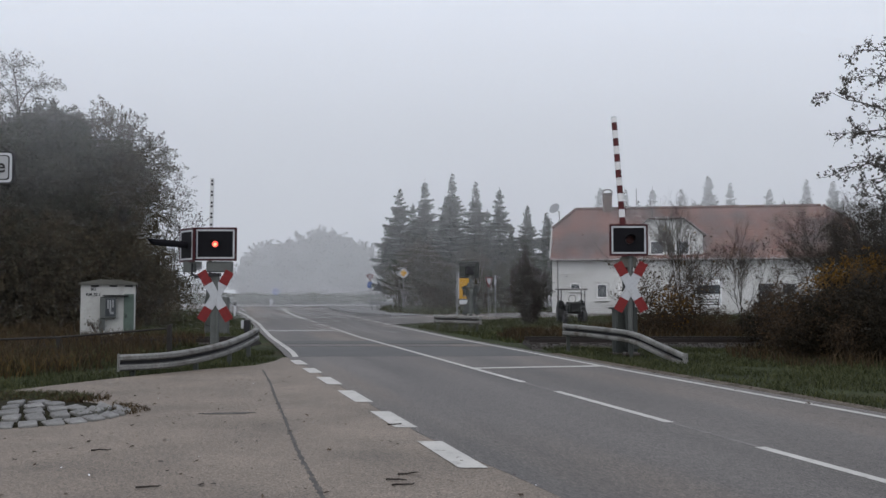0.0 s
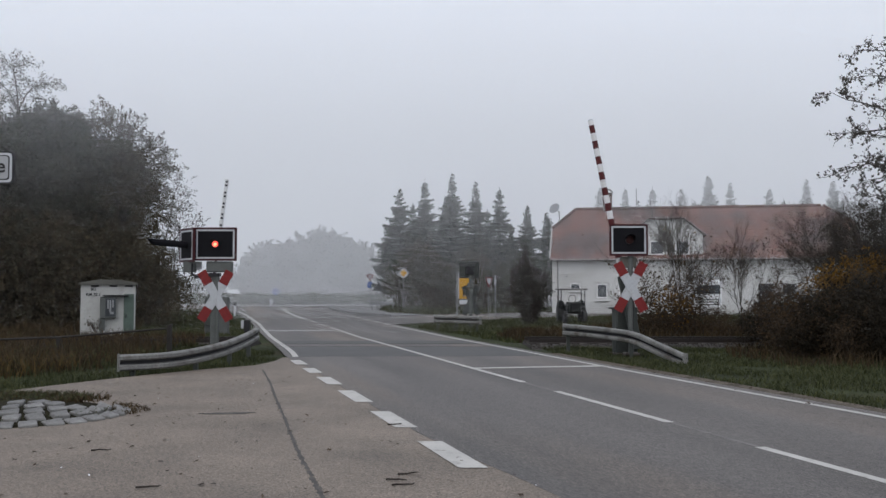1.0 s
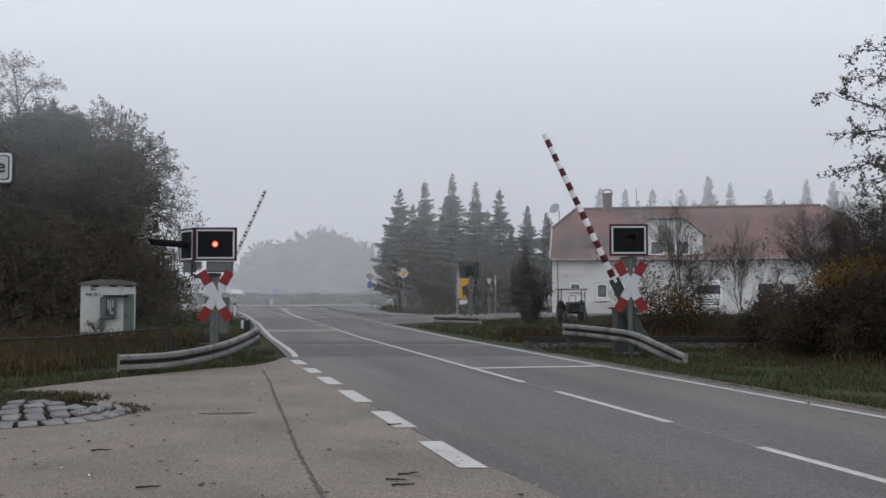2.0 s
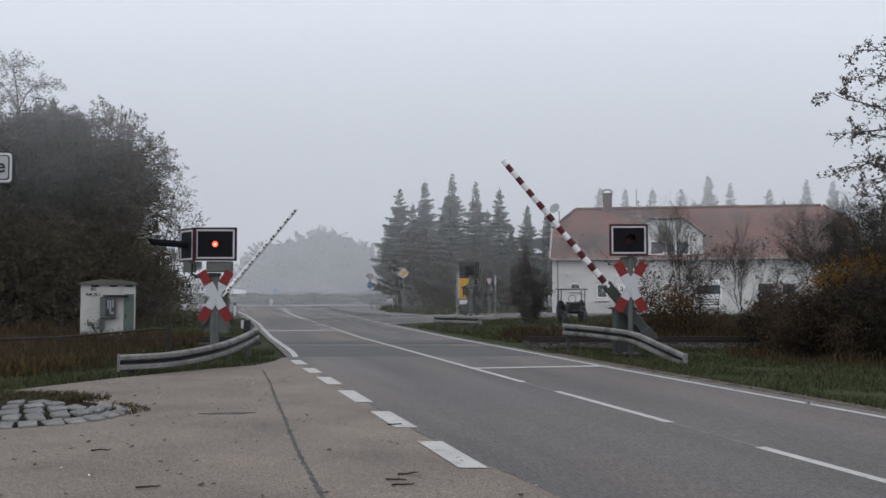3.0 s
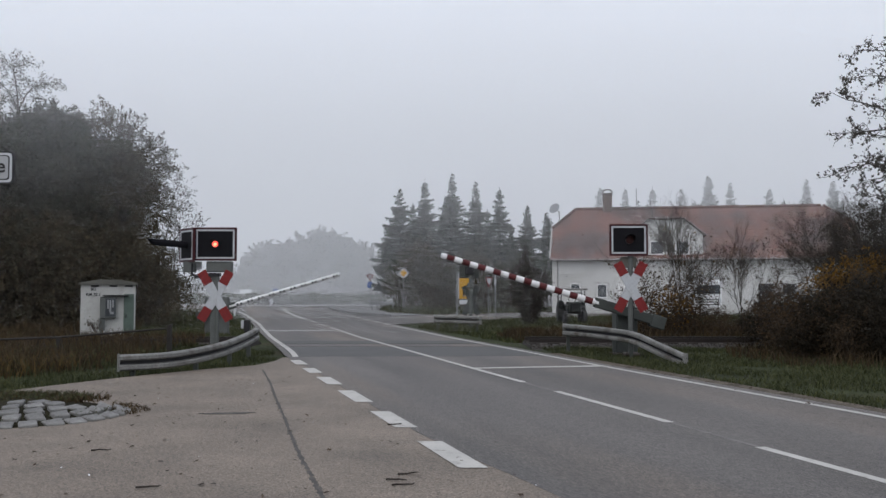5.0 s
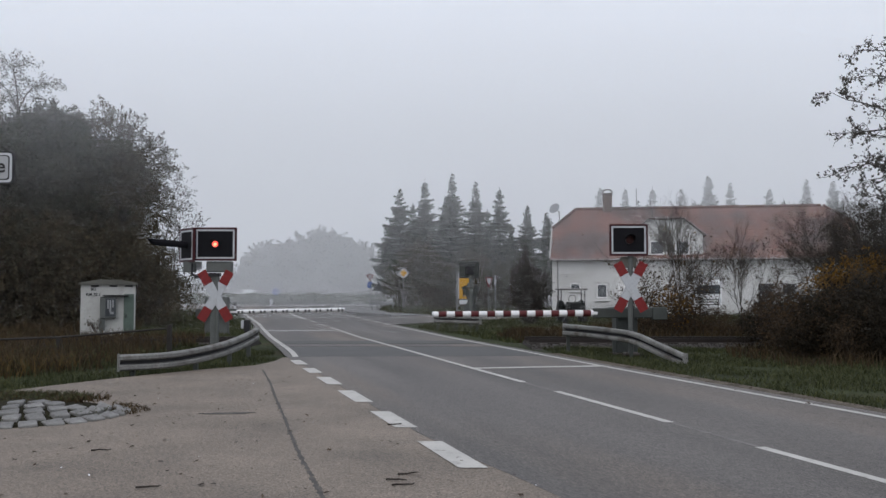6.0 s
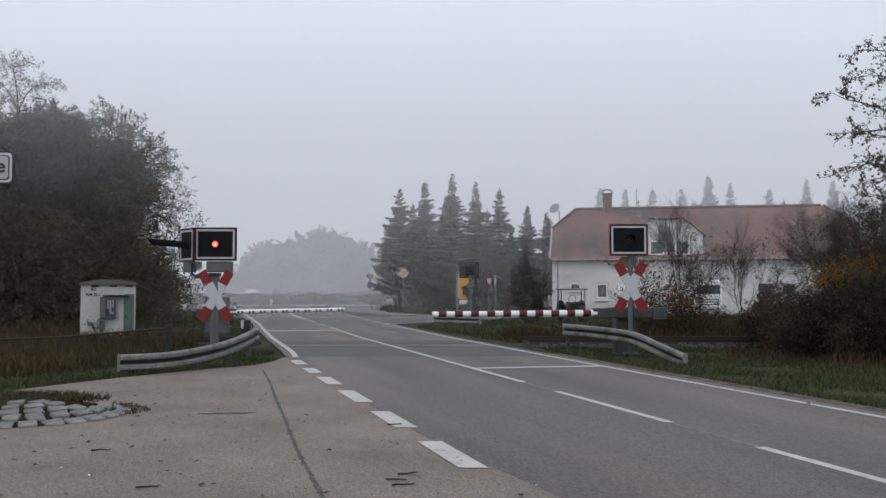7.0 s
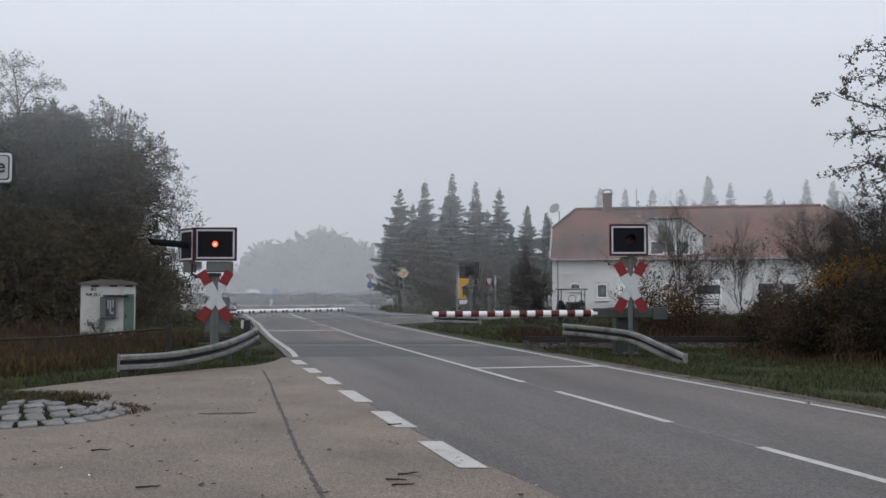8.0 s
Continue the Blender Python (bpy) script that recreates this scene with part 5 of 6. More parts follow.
# ---- relay hut ----
def build_hut():
    t = thing("relay_hut", pose(-12.58, 34.9, 0, 0, 0, 21), "small white concrete relay hut with green door", "hut")
    one("wall", lambda b: box(b, (0.03, 0.8, 1.0), (1.94, 1.7, 2.1), bevel=0.015), M_CONCRETE, t, "stained white concrete walls")
    def roof(b):
        prism(b, [(-1.02, 2.03), (1.06, 2.03), (1.06, 2.10), (0.45, 2.22), (-0.30, 2.22), (-1.02, 2.10)], "y", 1.9, Matrix.Translation((0, -0.15, 0)))
    one("roof", roof, M_HUTROOF, t, "mossy concrete slab roof")
    for x in (-0.45, 0.2, 0.75):
        one("vent", lambda b: box(b, (x, -0.06, 1.98), (0.28, 0.05, 0.06), bevel=0.01), M_DARK, t, "dark vent slot under roof")
    door = one("door", lambda b: box(b, (0.76, -0.06, 0.85), (0.36, 0.05, 1.66), bevel=0.01), M_GREENDOOR, t, "faded green steel door")
    one("door_handle", lambda b: box(b, (0.66, -0.1, 0.85), (0.03, 0.05, 0.14), bevel=0.008), M_DARK, door)
    one("canopy", lambda b: box(b, (0.28, -0.16, 1.62), (0.92, 0.3, 0.05), bevel=0.01), M_DARK, t, "dark little canopy")
    cab = one("notice_case", lambda b: box(b, (0.02, -0.14, 1.18), (0.56, 0.2, 0.80), bevel=0.015), M_POST, t, "grey notice case")
    one("case_glass", lambda b: box(b, (0.10, -0.25, 1.18), (0.34, 0.012, 0.66)), M_GLASS, cab)
    # pale upright strips laid on the front of the glass
    for x, z, w, h in ((0.02, 1.30, 0.05, 0.34), (0.10, 1.22, 0.06, 0.46), (0.19, 1.32, 0.05, 0.28), (0.16, 0.97, 0.12, 0.10)):
        one("glass_strip", lambda b: box(b, (x, -0.259, z), (w, 0.004, h)), M_SIGNBACK, cab, "pale strip on the case glass")
    one("pipe", lambda b: [box(b, (-0.18, -0.1, 0.55), (0.2, 0.14, 0.45), bevel=0.01), box(b, (-0.18, -0.08, 0.2), (0.1, 0.1, 0.5))], M_POST, t, "grey cable duct")
    one("step", lambda b: box(b, (0.76, -0.3, 0.06), (0.5, 0.45, 0.16), bevel=0.02), M_HUTROOF, t)
    for body, z, size in (("BÜ", 1.86, 0.15), ("KM 35.1", 1.66, 0.15)):
        cu = bpy.data.curves.new("lettering", "FONT")
        cu.body, cu.size, cu.align_x, cu.extrude, cu.offset = body, size, "CENTER", 0.002, 0.005
        tmp = new("tmp_text", cu)
        me = bpy.data.meshes.new_from_object(tmp.evaluated_get(bpy.context.evaluated_depsgraph_get()))
        bpy.data.objects.remove(tmp)
        me.materials.clear()
        me.materials.append(M_DARK)
        o = new("lettering", me)
        o.parent = t
        o.matrix_basis = pose(-0.5, -0.056, z - 0.05, 90, 0, 0)


build_hut()


# ---- fence beside the track ----
def build_fence():
    t = thing("wooden_fence", pose(-7.92, 27.0, 0), "low dark rail fence beside the track", "fence")
    for x, h in ((0.0, 0.80), (-3.2, 0.44), (-6.4, 0.34)):
        one("fence_post", lambda b: box(b, (x, 0, h / 2 - 0.05), (0.13, 0.13, h + 0.1), bevel=0.015), M_WOOD, t)
    one("fence_rail", lambda b: rod(b, (0.0, 0, 0.68), (-3.2, 0.0, 0.42), 0.030, seg=6), M_WOOD, t)
    one("fence_rail", lambda b: rod(b, (-3.2, 0.0, 0.42), (-6.4, 0.0, 0.30), 0.030, seg=6), M_WOOD, t)


build_fence()

# ---- road signs ----
def disc(b, r, y0, y1, n=24):
    rod(b, (0, y0, 0), (0, y1, 0), r, seg=n)


def plate(name, outline, y, d, material, parent, m, label=""):
    bm = bmesh.new()
    prism(bm, outline, "y", d, Matrix.Translation((0, y, 0)))
    return part(name, bm, material, parent, label, m)


def triangle(s, up=True):
    h = s * 0.866
    q = [(-s / 2, -h / 3), (s / 2, -h / 3), (0, 2 * h / 3)]
    return q if up else [(x, -z) for x, z in q]


def sign_post(t, x, z, r=0.03):
    one("sign_pole", lambda b: rod(b, (x, 0.04, -0.1), (x, 0.04, z), r, seg=8), M_SIGNBACK, t, "grey steel pole")


def build_signs():
    t = thing("priority_sign", pose(-2.98, 70, lift(70)), "yellow and white priority road diamond on a pole", "road sign", "road signs")
    z = 3.28 - lift(70)
    sign_post(t, 0, z + 0.1, 0.035)
    sq = lambda r: [(-r, 0), (0, -r), (r, 0), (0, r)]
    p = plate("sign_plate", sq(0.44), 0, 0.02, M_WHITE, t, pose(0, 0, z), "white bordered plate")
    plate("yellow_field", sq(0.28), -0.012, 0.01, M_YELLOW, p, pose(0, 0, 0), "yellow diamond")

    t = thing("arrow_sign", pose(-16.36, 91, lift(91)), "round blue arrow sign on traffic island", "road sign", "road signs")
    z = 1.95 - lift(91)
    sign_post(t, 0, z + 0.7, 0.04)
    p = one("sign_plate", lambda b: disc(b, 0.34, 0, 0.02), M_BLUE, t, "round blue plate", pose(0, 0, z))
    plate("white_arrow", [(-0.2, 0.12), (0.06, -0.12), (-0.06, -0.22), (0.22, -0.22), (0.2, 0.06), (0.12, -0.04), (-0.13, 0.2)], -0.012, 0.01, M_WHITE, p, pose(0, 0, 0), "white arrow")
    plate("upper_plate", [(-0.3, -0.16), (0.3, -0.16), (0.3, 0.16), (-0.3, 0.16)], 0, 0.02, M_SIGNFACE, t, pose(0.15, 0, z + 0.75), "pale plate")
    one("bollard", lambda b: box(b, (-0.45, 0, 0.3), (0.3, 0.25, 0.75), bevel=0.05), M_WHITE, t, "pale island bollard")

    t = thing("give_way_sign", pose(-6.66, 85, lift(85)), "give way triangle above a blue round plate", "road sign", "road signs")
    z = 3.3 - lift(85)
    sign_post(t, 0, z + 0.2, 0.04)
    p = plate("sign_plate", triangle(0.72, False), 0, 0.02, M_RED, t, pose(0, 0, z), "red bordered triangle")
    plate("white_field", triangle(0.42, False), -0.012, 0.01, M_WHITE, p, pose(0, 0, 0), "white field")
    one("blue_plate", lambda b: disc(b, 0.3, 0, 0.02), M_BLUE, t, "round blue plate", pose(0, 0, z - 0.75))

    t = thing("warning_sign", pose(-4.98, 72, lift(72)), "triangular warning sign on two posts seen from behind", "road sign", "road signs")
    z = 2.2 - lift(72)
    sign_post(t, -0.12, z + 0.2, 0.05)
    sign_post(t, 0.16, z + 0.2, 0.05)
    plate("sign_plate", triangle(0.82), 0, 0.02, M_DARK, t, pose(0, 0, z), "dark back of triangle")
    one("crash_rail", lambda b: [box(b, (0.3, -0.1, 0.55), (1.9, 0.05, 0.2)), box(b, (-0.5, -0.05, 0.25), (0.1, 0.1, 0.7)), box(b, (1.1, -0.05, 0.25), (0.1, 0.1, 0.7))], M_SIGNBACK, t, "short grey rail at the foot")

    t = thing("direction_sign", pose(0.80, 45, lift(45)), "yellow direction sign with black curved arrow", "road sign", "road signs")
    sign_post(t, -0.12, 2.7, 0.04)
    p = plate("sign_plate", [(-0.02, 1.35), (0.50, 1.35), (0.50, 2.4), (-0.02, 2.4)], 0, 0.02, M_YELLOW, t, pose(0, 0, 0), "yellow plate")
    plate("black_arrow", [(0.16, 1.45), (0.24, 1.45), (0.24, 1.72), (0.32, 1.82), (0.32, 1.74), (0.46, 1.88), (0.32, 2.02), (0.32, 1.93), (0.16, 1.78)], -0.012, 0.01, M_DARK, p, pose(0, 0, 0), "black arrow")
    plate("white_plate", [(-0.06, 2.44), (0.5, 2.44), (0.5, 2.6), (-0.06, 2.6)], 0, 0.02, M_WHITE, t, pose(0, 0, 0), "white plate on top")
    plate("lower_plate", [(0.0, 1.08), (0.5, 1.08), (0.5, 1.3), (0.0, 1.3)], 0, 0.02, M_SIGNFACE, t, pose(0, 0, 0), "pale plate with plain bars")
    one("red_strip", lambda b: box(b, (-0.05, -0.01, 1.95), (0.05, 0.03, 1.2)), M_WHITE, t)

    t = thing("give_way_sign", pose(2.72, 55, lift(55), 0, 0, 50), "narrow seen give way triangle on grey pole", "road sign", "road signs")
    sign_post(t, 0, 2.6)
    p = plate("sign_plate", triangle(0.72, False), 0, 0.02, M_RED, t, pose(0, 0, 2.25), "red bordered triangle")
    plate("white_field", triangle(0.5, False), -0.012, 0.01, M_WHITE, p, pose(0, 0, 0), "white field")
    t = thing("sign_post", pose(3.12, 55.5, lift(55)), "thin grey post with narrow white plate", "post", "road signs")
    sign_post(t, 0, 2.6)
    one("edge_plate", lambda b: box(b, (0, 0, 2.3), (0.08, 0.3, 0.6)), M_WHITE, t, "white plate seen edge-on")

    t = thing("street_name_sign", pose(-6.07, 11.7, 0), "rounded white street name sign with black border", "street sign", "road signs")
    sign_post(t, 0.0, 3.5, 0.04)
    def rounded(w, h, r):
        out = []
        for cx, cz, a in ((w / 2 - r, h / 2 - r, 0), (-w / 2 + r, h / 2 - r, 90), (-w / 2 + r, -h / 2 + r, 180), (w / 2 - r, -h / 2 + r, 270)):
            out += [(cx + r * math.cos(radians(a + k * 22.5)), cz + r * math.sin(radians(a + k * 22.5))) for k in range(5)]
        return out
    p = plate("sign_plate", rounded(1.3, 0.42, 0.06), -0.02, 0.03, M_DARK, t, pose(0, 0, 3.255), "dark edged plate")
    q = plate("white_line", rounded(1.25, 0.375, 0.05), -0.028, 0.01, M_WHITE, p, pose(0, 0, 0), "white border line")
    plate("black_line", rounded(1.19, 0.315, 0.04), -0.033, 0.01, M_DARK, p, pose(0, 0, 0), "black border line")
    plate("face", rounded(1.165, 0.29, 0.035), -0.038, 0.01, M_SHADEDFACE, p, pose(0, 0, 0), "white face with shade put into its colour")
    cu = bpy.data.curves.new("lettering", "FONT")
    cu.body, cu.size, cu.align_x, cu.extrude, cu.offset = "e", 0.24, "RIGHT", 0.002, 0.004
    tmp = new("tmp_text", cu)
    me = bpy.data.meshes.new_from_object(tmp.evaluated_get(bpy.context.evaluated_depsgraph_get()))
    bpy.data.objects.remove(tmp)
    me.materials.clear()
    me.materials.append(M_DARK)
    o = new("lettering", me)
    o.parent = p
    o.matrix_basis = pose(0.55, -0.044, -0.06, 90, 0, 0)

    def delineator(x, y, h, label):
        t = thing("delineator_post", pose(x, y, lift(y)), label, "post", "delineators")
        one("post_body", lambda b: prism(b, [(-0.06, -0.06), (0.06, -0.06), (0.03, 0.06), (-0.03, 0.06)], "z", h), M_CARWHITE, t, "white plastic body")
        one("black_band", lambda b: prism(b, [(-0.065, -0.065), (0.065, -0.065), (0.035, 0.065), (-0.035, 0.065)], "z", 0.24 * h, Matrix.Translation((0, 0, 0.66 * h))), M_DARK, t, "black band")
    delineator(-13.4, 60, 1.0, "white delineator post with black band")
    delineator(-13.6, 108, 1.0, "white delineator post far in the fog")
    t = thing("marker_box", pose(-7.0, 33, 0), "white and black marker box on short leg", "post", "delineators")
    one("leg", lambda b: box(b, (0.03, 0.05, 0.2), (0.1, 0.1, 0.6)), M_DARK, t)
    one("white_face", lambda b: box(b, (-0.09, 0, 0.60), (0.09, 0.2, 0.28), bevel=0.015), M_WHITE, t, "white face")
    one("dark_case", lambda b: box(b, (0.06, 0.02, 0.56), (0.2, 0.24, 0.4), bevel=0.02), M_DARK, t, "black case")


build_signs()


# ---- kerb of the far island ----
def build_kerb():
    line = smooth_line([(-10.02, 82.0), (-8.8, 74.0), (-7.26, 67.6), (-6.2, 63.8), (-5.01, 61.4), (-3.33, 58.6)], 1.0)
    t = thing("kerb", pose(0, 0, 0), "dark stone kerb round the far verge", "kerb", kind="structure")
    for a, b in zip(line, line[1:]):
        d = Vector(b) - Vector(a)
        one("kerb_stone", lambda q: box(q, ((a[0] + b[0]) / 2, (a[1] + b[1]) / 2, lift(a[1]) + 0.04), (d.length - 0.02, 0.22, 0.22), Euler((0, 0, math.atan2(d.y, d.x))).to_matrix(), 0.02), M_KERB, t)


build_kerb()


# ---- vehicles and yard things ----
def wheel(parent, x, y, z, r, w):
    tyre = one("wheel", lambda b: [rod(b, (x - w / 2, y, z), (x + w / 2, y, z), r, seg=18)], M_RUBBER, parent, "black rubber tyre")
    one("rim", lambda b: rod(b, (x - w / 2 - 0.01, y, z), (x + w / 2 + 0.01, y, z), r * 0.55, seg=14), M_DARK, tyre)


def build_tractor():
    t = thing("old_tractor", pose(6.83, 49, lift(49)), "small dark old tractor with canopy roof", "tractor")
    one("body", lambda b: [box(b, (0, 0.2, 0.75), (0.75, 2.0, 0.5), bevel=0.08), box(b, (0, -0.75, 0.85), (0.6, 0.9, 0.55), bevel=0.08)], M_TRACTOR, t, "dark green bonnet and body")
    for s in (-1, 1):
        one("mudguard", lambda b: box(b, (s * 0.55, 0.7, 0.95), (0.3, 1.0, 0.5), bevel=0.12), M_TRACTOR, t)
    one("grille", lambda b: [box(b, (-0.2 + 0.1 * k, -1.22, 0.85), (0.04, 0.04, 0.42)) for k in range(5)], M_DARK, t)
    for s in (-1, 1):
        wheel(t, s * 0.58, 0.75, 0.5, 0.52, 0.3)
        wheel(t, s * 0.5, -0.8, 0.32, 0.34, 0.2)
        for y in (-0.1, 1.1):
            one("canopy_post", lambda b: rod(b, (s * 0.62, y, 0.9), (s * 0.62, y, 1.75), 0.03, seg=6), M_DARK, t)
    one("canopy", lambda b: box(b, (0, 0.5, 1.79), (1.55, 1.7, 0.10), bevel=0.04), M_ZINC, t, "grey canopy roof")
    one("steering_wheel", lambda b: [rod(b, (0.2 * math.cos(k * 0.5236), 0.15 , 1.28 + 0.2 * math.sin(k * 0.5236)), (0.2 * math.cos((k + 1) * 0.5236), 0.15, 1.28 + 0.2 * math.sin((k + 1) * 0.5236)), 0.018, seg=5) for k in range(12)], M_DARK, t)
    one("seat", lambda b: box(b, (0, 0.85, 1.05), (0.45, 0.4, 0.12), bevel=0.03), M_DARK, t)


def build_van():
    t = thing("white_van", pose(16.25, 57, lift(57)), "white camper van parked beside the house", "van")
    one("body", lambda b: box(b, (0, 2.2, 1.35), (1.75, 4.4, 1.9), bevel=0.12), M_CARWHITE, t, "white van body")
    one("bumper", lambda b: box(b, (0, -0.05, 0.55), (1.7, 0.2, 0.24), bevel=0.05), M_SURROUND, t)
    one("windscreen", lambda b: box(b, (0, -0.01, 1.72), (1.45, 0.04, 0.55), bevel=0.01), M_GLASS, t, "dark window")
    one("grille", lambda b: [box(b, (0, -0.02, z), (1.3, 0.04, 0.05)) for z in (0.8, 0.95, 1.1)], M_DARK, t)
    for s in (-1, 1):
        one("light", lambda b: box(b, (s * 0.68, -0.02, 1.05), (0.2, 0.05, 0.28), bevel=0.02), M_SIGNFACE, t)
        wheel(t, s * 0.75, 0.8, 0.32, 0.33, 0.22)
        wheel(t, s * 0.75, 3.5, 0.32, 0.33, 0.22)
    one("roof_rack", lambda b: [box(b, (s * 0.6, 2.2, 2.36), (0.05, 3.6, 0.06)) for s in (-1, 1)], M_SURROUND, t)


def build_car(name, m, label):
    t = thing(name, m, label, "car", "cars")
    def body(b):
        prism(b, [(-2.1, 0.3), (2.1, 0.3), (2.15, 0.75), (1.2, 0.92), (0.6, 1.42), (-1.2, 1.45), (-2.0, 0.95), (-2.15, 0.7)], "y", 1.7, Matrix.Translation((0, -0.85, 0)))
        bmesh.ops.bevel(b, geom=list(b.edges), offset=0.08, segments=2, affect="EDGES")
    one("body", body, M_CARWHITE, t, "white car body")
    for s in (-1, 1):
        one("side_window", lambda b: prism(b, [(-1.3, 0.98), (1.0, 0.98), (0.55, 1.35), (-1.1, 1.38)], "y", 0.02, Matrix.Translation((0, s * 0.86 - 0.01, 0))), M_GLASS, t, "dark side window")
        one("headlight", lambda b: box(b, (2.1, s * 0.6, 0.68), (0.12, 0.3, 0.16), bevel=0.03), M_LIGHTS, t, "lit headlight")
        for x in (-1.3, 1.35):
            tyre = one("wheel", lambda b: rod(b, (x, s * 0.88, 0.32), (x, s * 0.70, 0.32), 0.32, seg=16), M_RUBBER, t, "black tyre")
            one("rim", lambda b: rod(b, (x, s * 0.89, 0.32), (x, s * 0.85, 0.32), 0.19, seg=12), M_SIGNFACE, tyre)
    return t


def build_yard():
    build_tractor()
    build_van()
    build_car("white_car", pose(23.0, 60, lift(60), 0, 0, 200), "white car parked in the farmyard")
    t = thing("hay_rake", pose(14.6, 41.5, lift(41)), "old round hay rake wheel standing in weeds", "farm implement")
    one("hoop", lambda b: [rod(b, (0.5 * math.cos(k * 0.2618), 0, 0.62 + 0.5 * math.sin(k * 0.2618)), (0.5 * math.cos((k + 1) * 0.2618), 0, 0.62 + 0.5 * math.sin((k + 1) * 0.2618)), 0.045, seg=6) for k in range(24)], M_DARK, t, "dark iron hoop")
    for k in range(6):
        one("spoke", lambda b: rod(b, (0, 0, 0.62), (0.5 * math.cos(k * 1.047), 0, 0.62 + 0.5 * math.sin(k * 1.047)), 0.02, seg=5), M_DARK, t)
    one("axle", lambda b: [rod(b, (0, -0.3, 0.62), (0, 0.5, 0.62), 0.05, seg=7), box(b, (0.3, 0.5, 0.35), (1.4, 0.1, 0.7))], M_DARK, t)
    t = thing("picket_fence", pose(9.2, 63.0, lift(63)), "grey weathered picket fence before the house", "fence")
    for k in range(22):
        one("picket", lambda b: prism(b, [(k * 0.12, 0.1), (k * 0.12 + 0.07, 0.1), (k * 0.12 + 0.07, 0.72), (k * 0.12 + 0.035, 0.8), (k * 0.12, 0.72)], "y", 0.02), M_SURROUND, t)
    for z in (0.25, 0.6):
        one("fence_rail", lambda b: box(b, (1.3, 0.04, z), (2.7, 0.04, 0.07)), M_SURROUND, t)
    for x in (0.0, 2.6):
        one("fence_post", lambda b: box(b, (x, 0.09, 0.35), (0.08, 0.08, 0.9)), M_SURROUND, t)


build_yard()
far_car = build_car("white_car", pose(-29.8, 128, lift(128) - 0.05, 0, 0, -62), "pale car with lit headlights driving in fog")


# ---- grass, weeds, litter ----
def inside(poly, p):
    x, y = p[:, 0], p[:, 1]
    r = np.zeros(len(p), bool)
    for (x0, y0), (x1, y1) in zip(poly, poly[1:] + poly[:1]):
        hit = ((y0 > y) != (y1 > y)) & (x < (x1 - x0) * (y - y0) / ((y1 - y0) or 1e-9) + x0)
        r ^= hit
    return r


def scatter(poly, n, rng, patch=0.0):
    a = np.array(poly)
    p = rng.uniform(a.min(0), a.max(0), (n * 4, 2))
    p = p[inside(poly, p)]
    if patch:
        k = np.sin(p[:, 0] * 1.7 + 1.3 * np.sin(p[:, 1] * 1.1)) + np.sin(p[:, 1] * 2.3 + p[:, 0] * 0.8)
        p = p[rng.uniform(-2, 2, len(p)) * patch < k + 1.2]
    return p[:n]


def grass(name, poly, n, height, width, material, seed, label, lean=0.5, patch=0.0, up=0.0):
    """Blades, each a bent pair of triangles, strewn over a stretch of ground."""
    rng = np.random.default_rng(seed)
    p = scatter(poly, n, rng, patch)
    n = len(p)
    z = np.array([lift(y) for y in p[:, 1]]) - 0.06 + up
    base = np.stack([p[:, 0], p[:, 1], z], 1)
    a = rng.uniform(0, 6.283, n)
    side = np.stack([np.cos(a), np.sin(a), np.zeros(n)], 1) * (width * rng.uniform(0.6, 1.4, n))[:, None]
    swell = 0.75 + 0.5 * (0.5 + 0.5 * np.sin(p[:, 0] * 2.1 + 2 * np.sin(p[:, 1] * 1.3)))
    h = (height * rng.uniform(0.45, 1.3, n) * swell)[:, None]
    tip = rng.normal(size=(n, 3)) * lean
    tip[:, 2] = 1
    mid = base + tip * h * np.array([0.3, 0.3, 0.6])
    top = base + tip * h
    v = np.stack([base - side, base + side, mid + side * 0.7, mid - side * 0.7, top], 1).reshape(-1, 3)
    i = 5 * np.arange(n)[:, None]
    f = (i + np.array([[0, 1, 2, 3]])).tolist() + (i + np.array([[3, 2, 4]])).tolist()
    return tagged(raw(name, v.tolist(), f, material), label, "grass", kind="stuff")


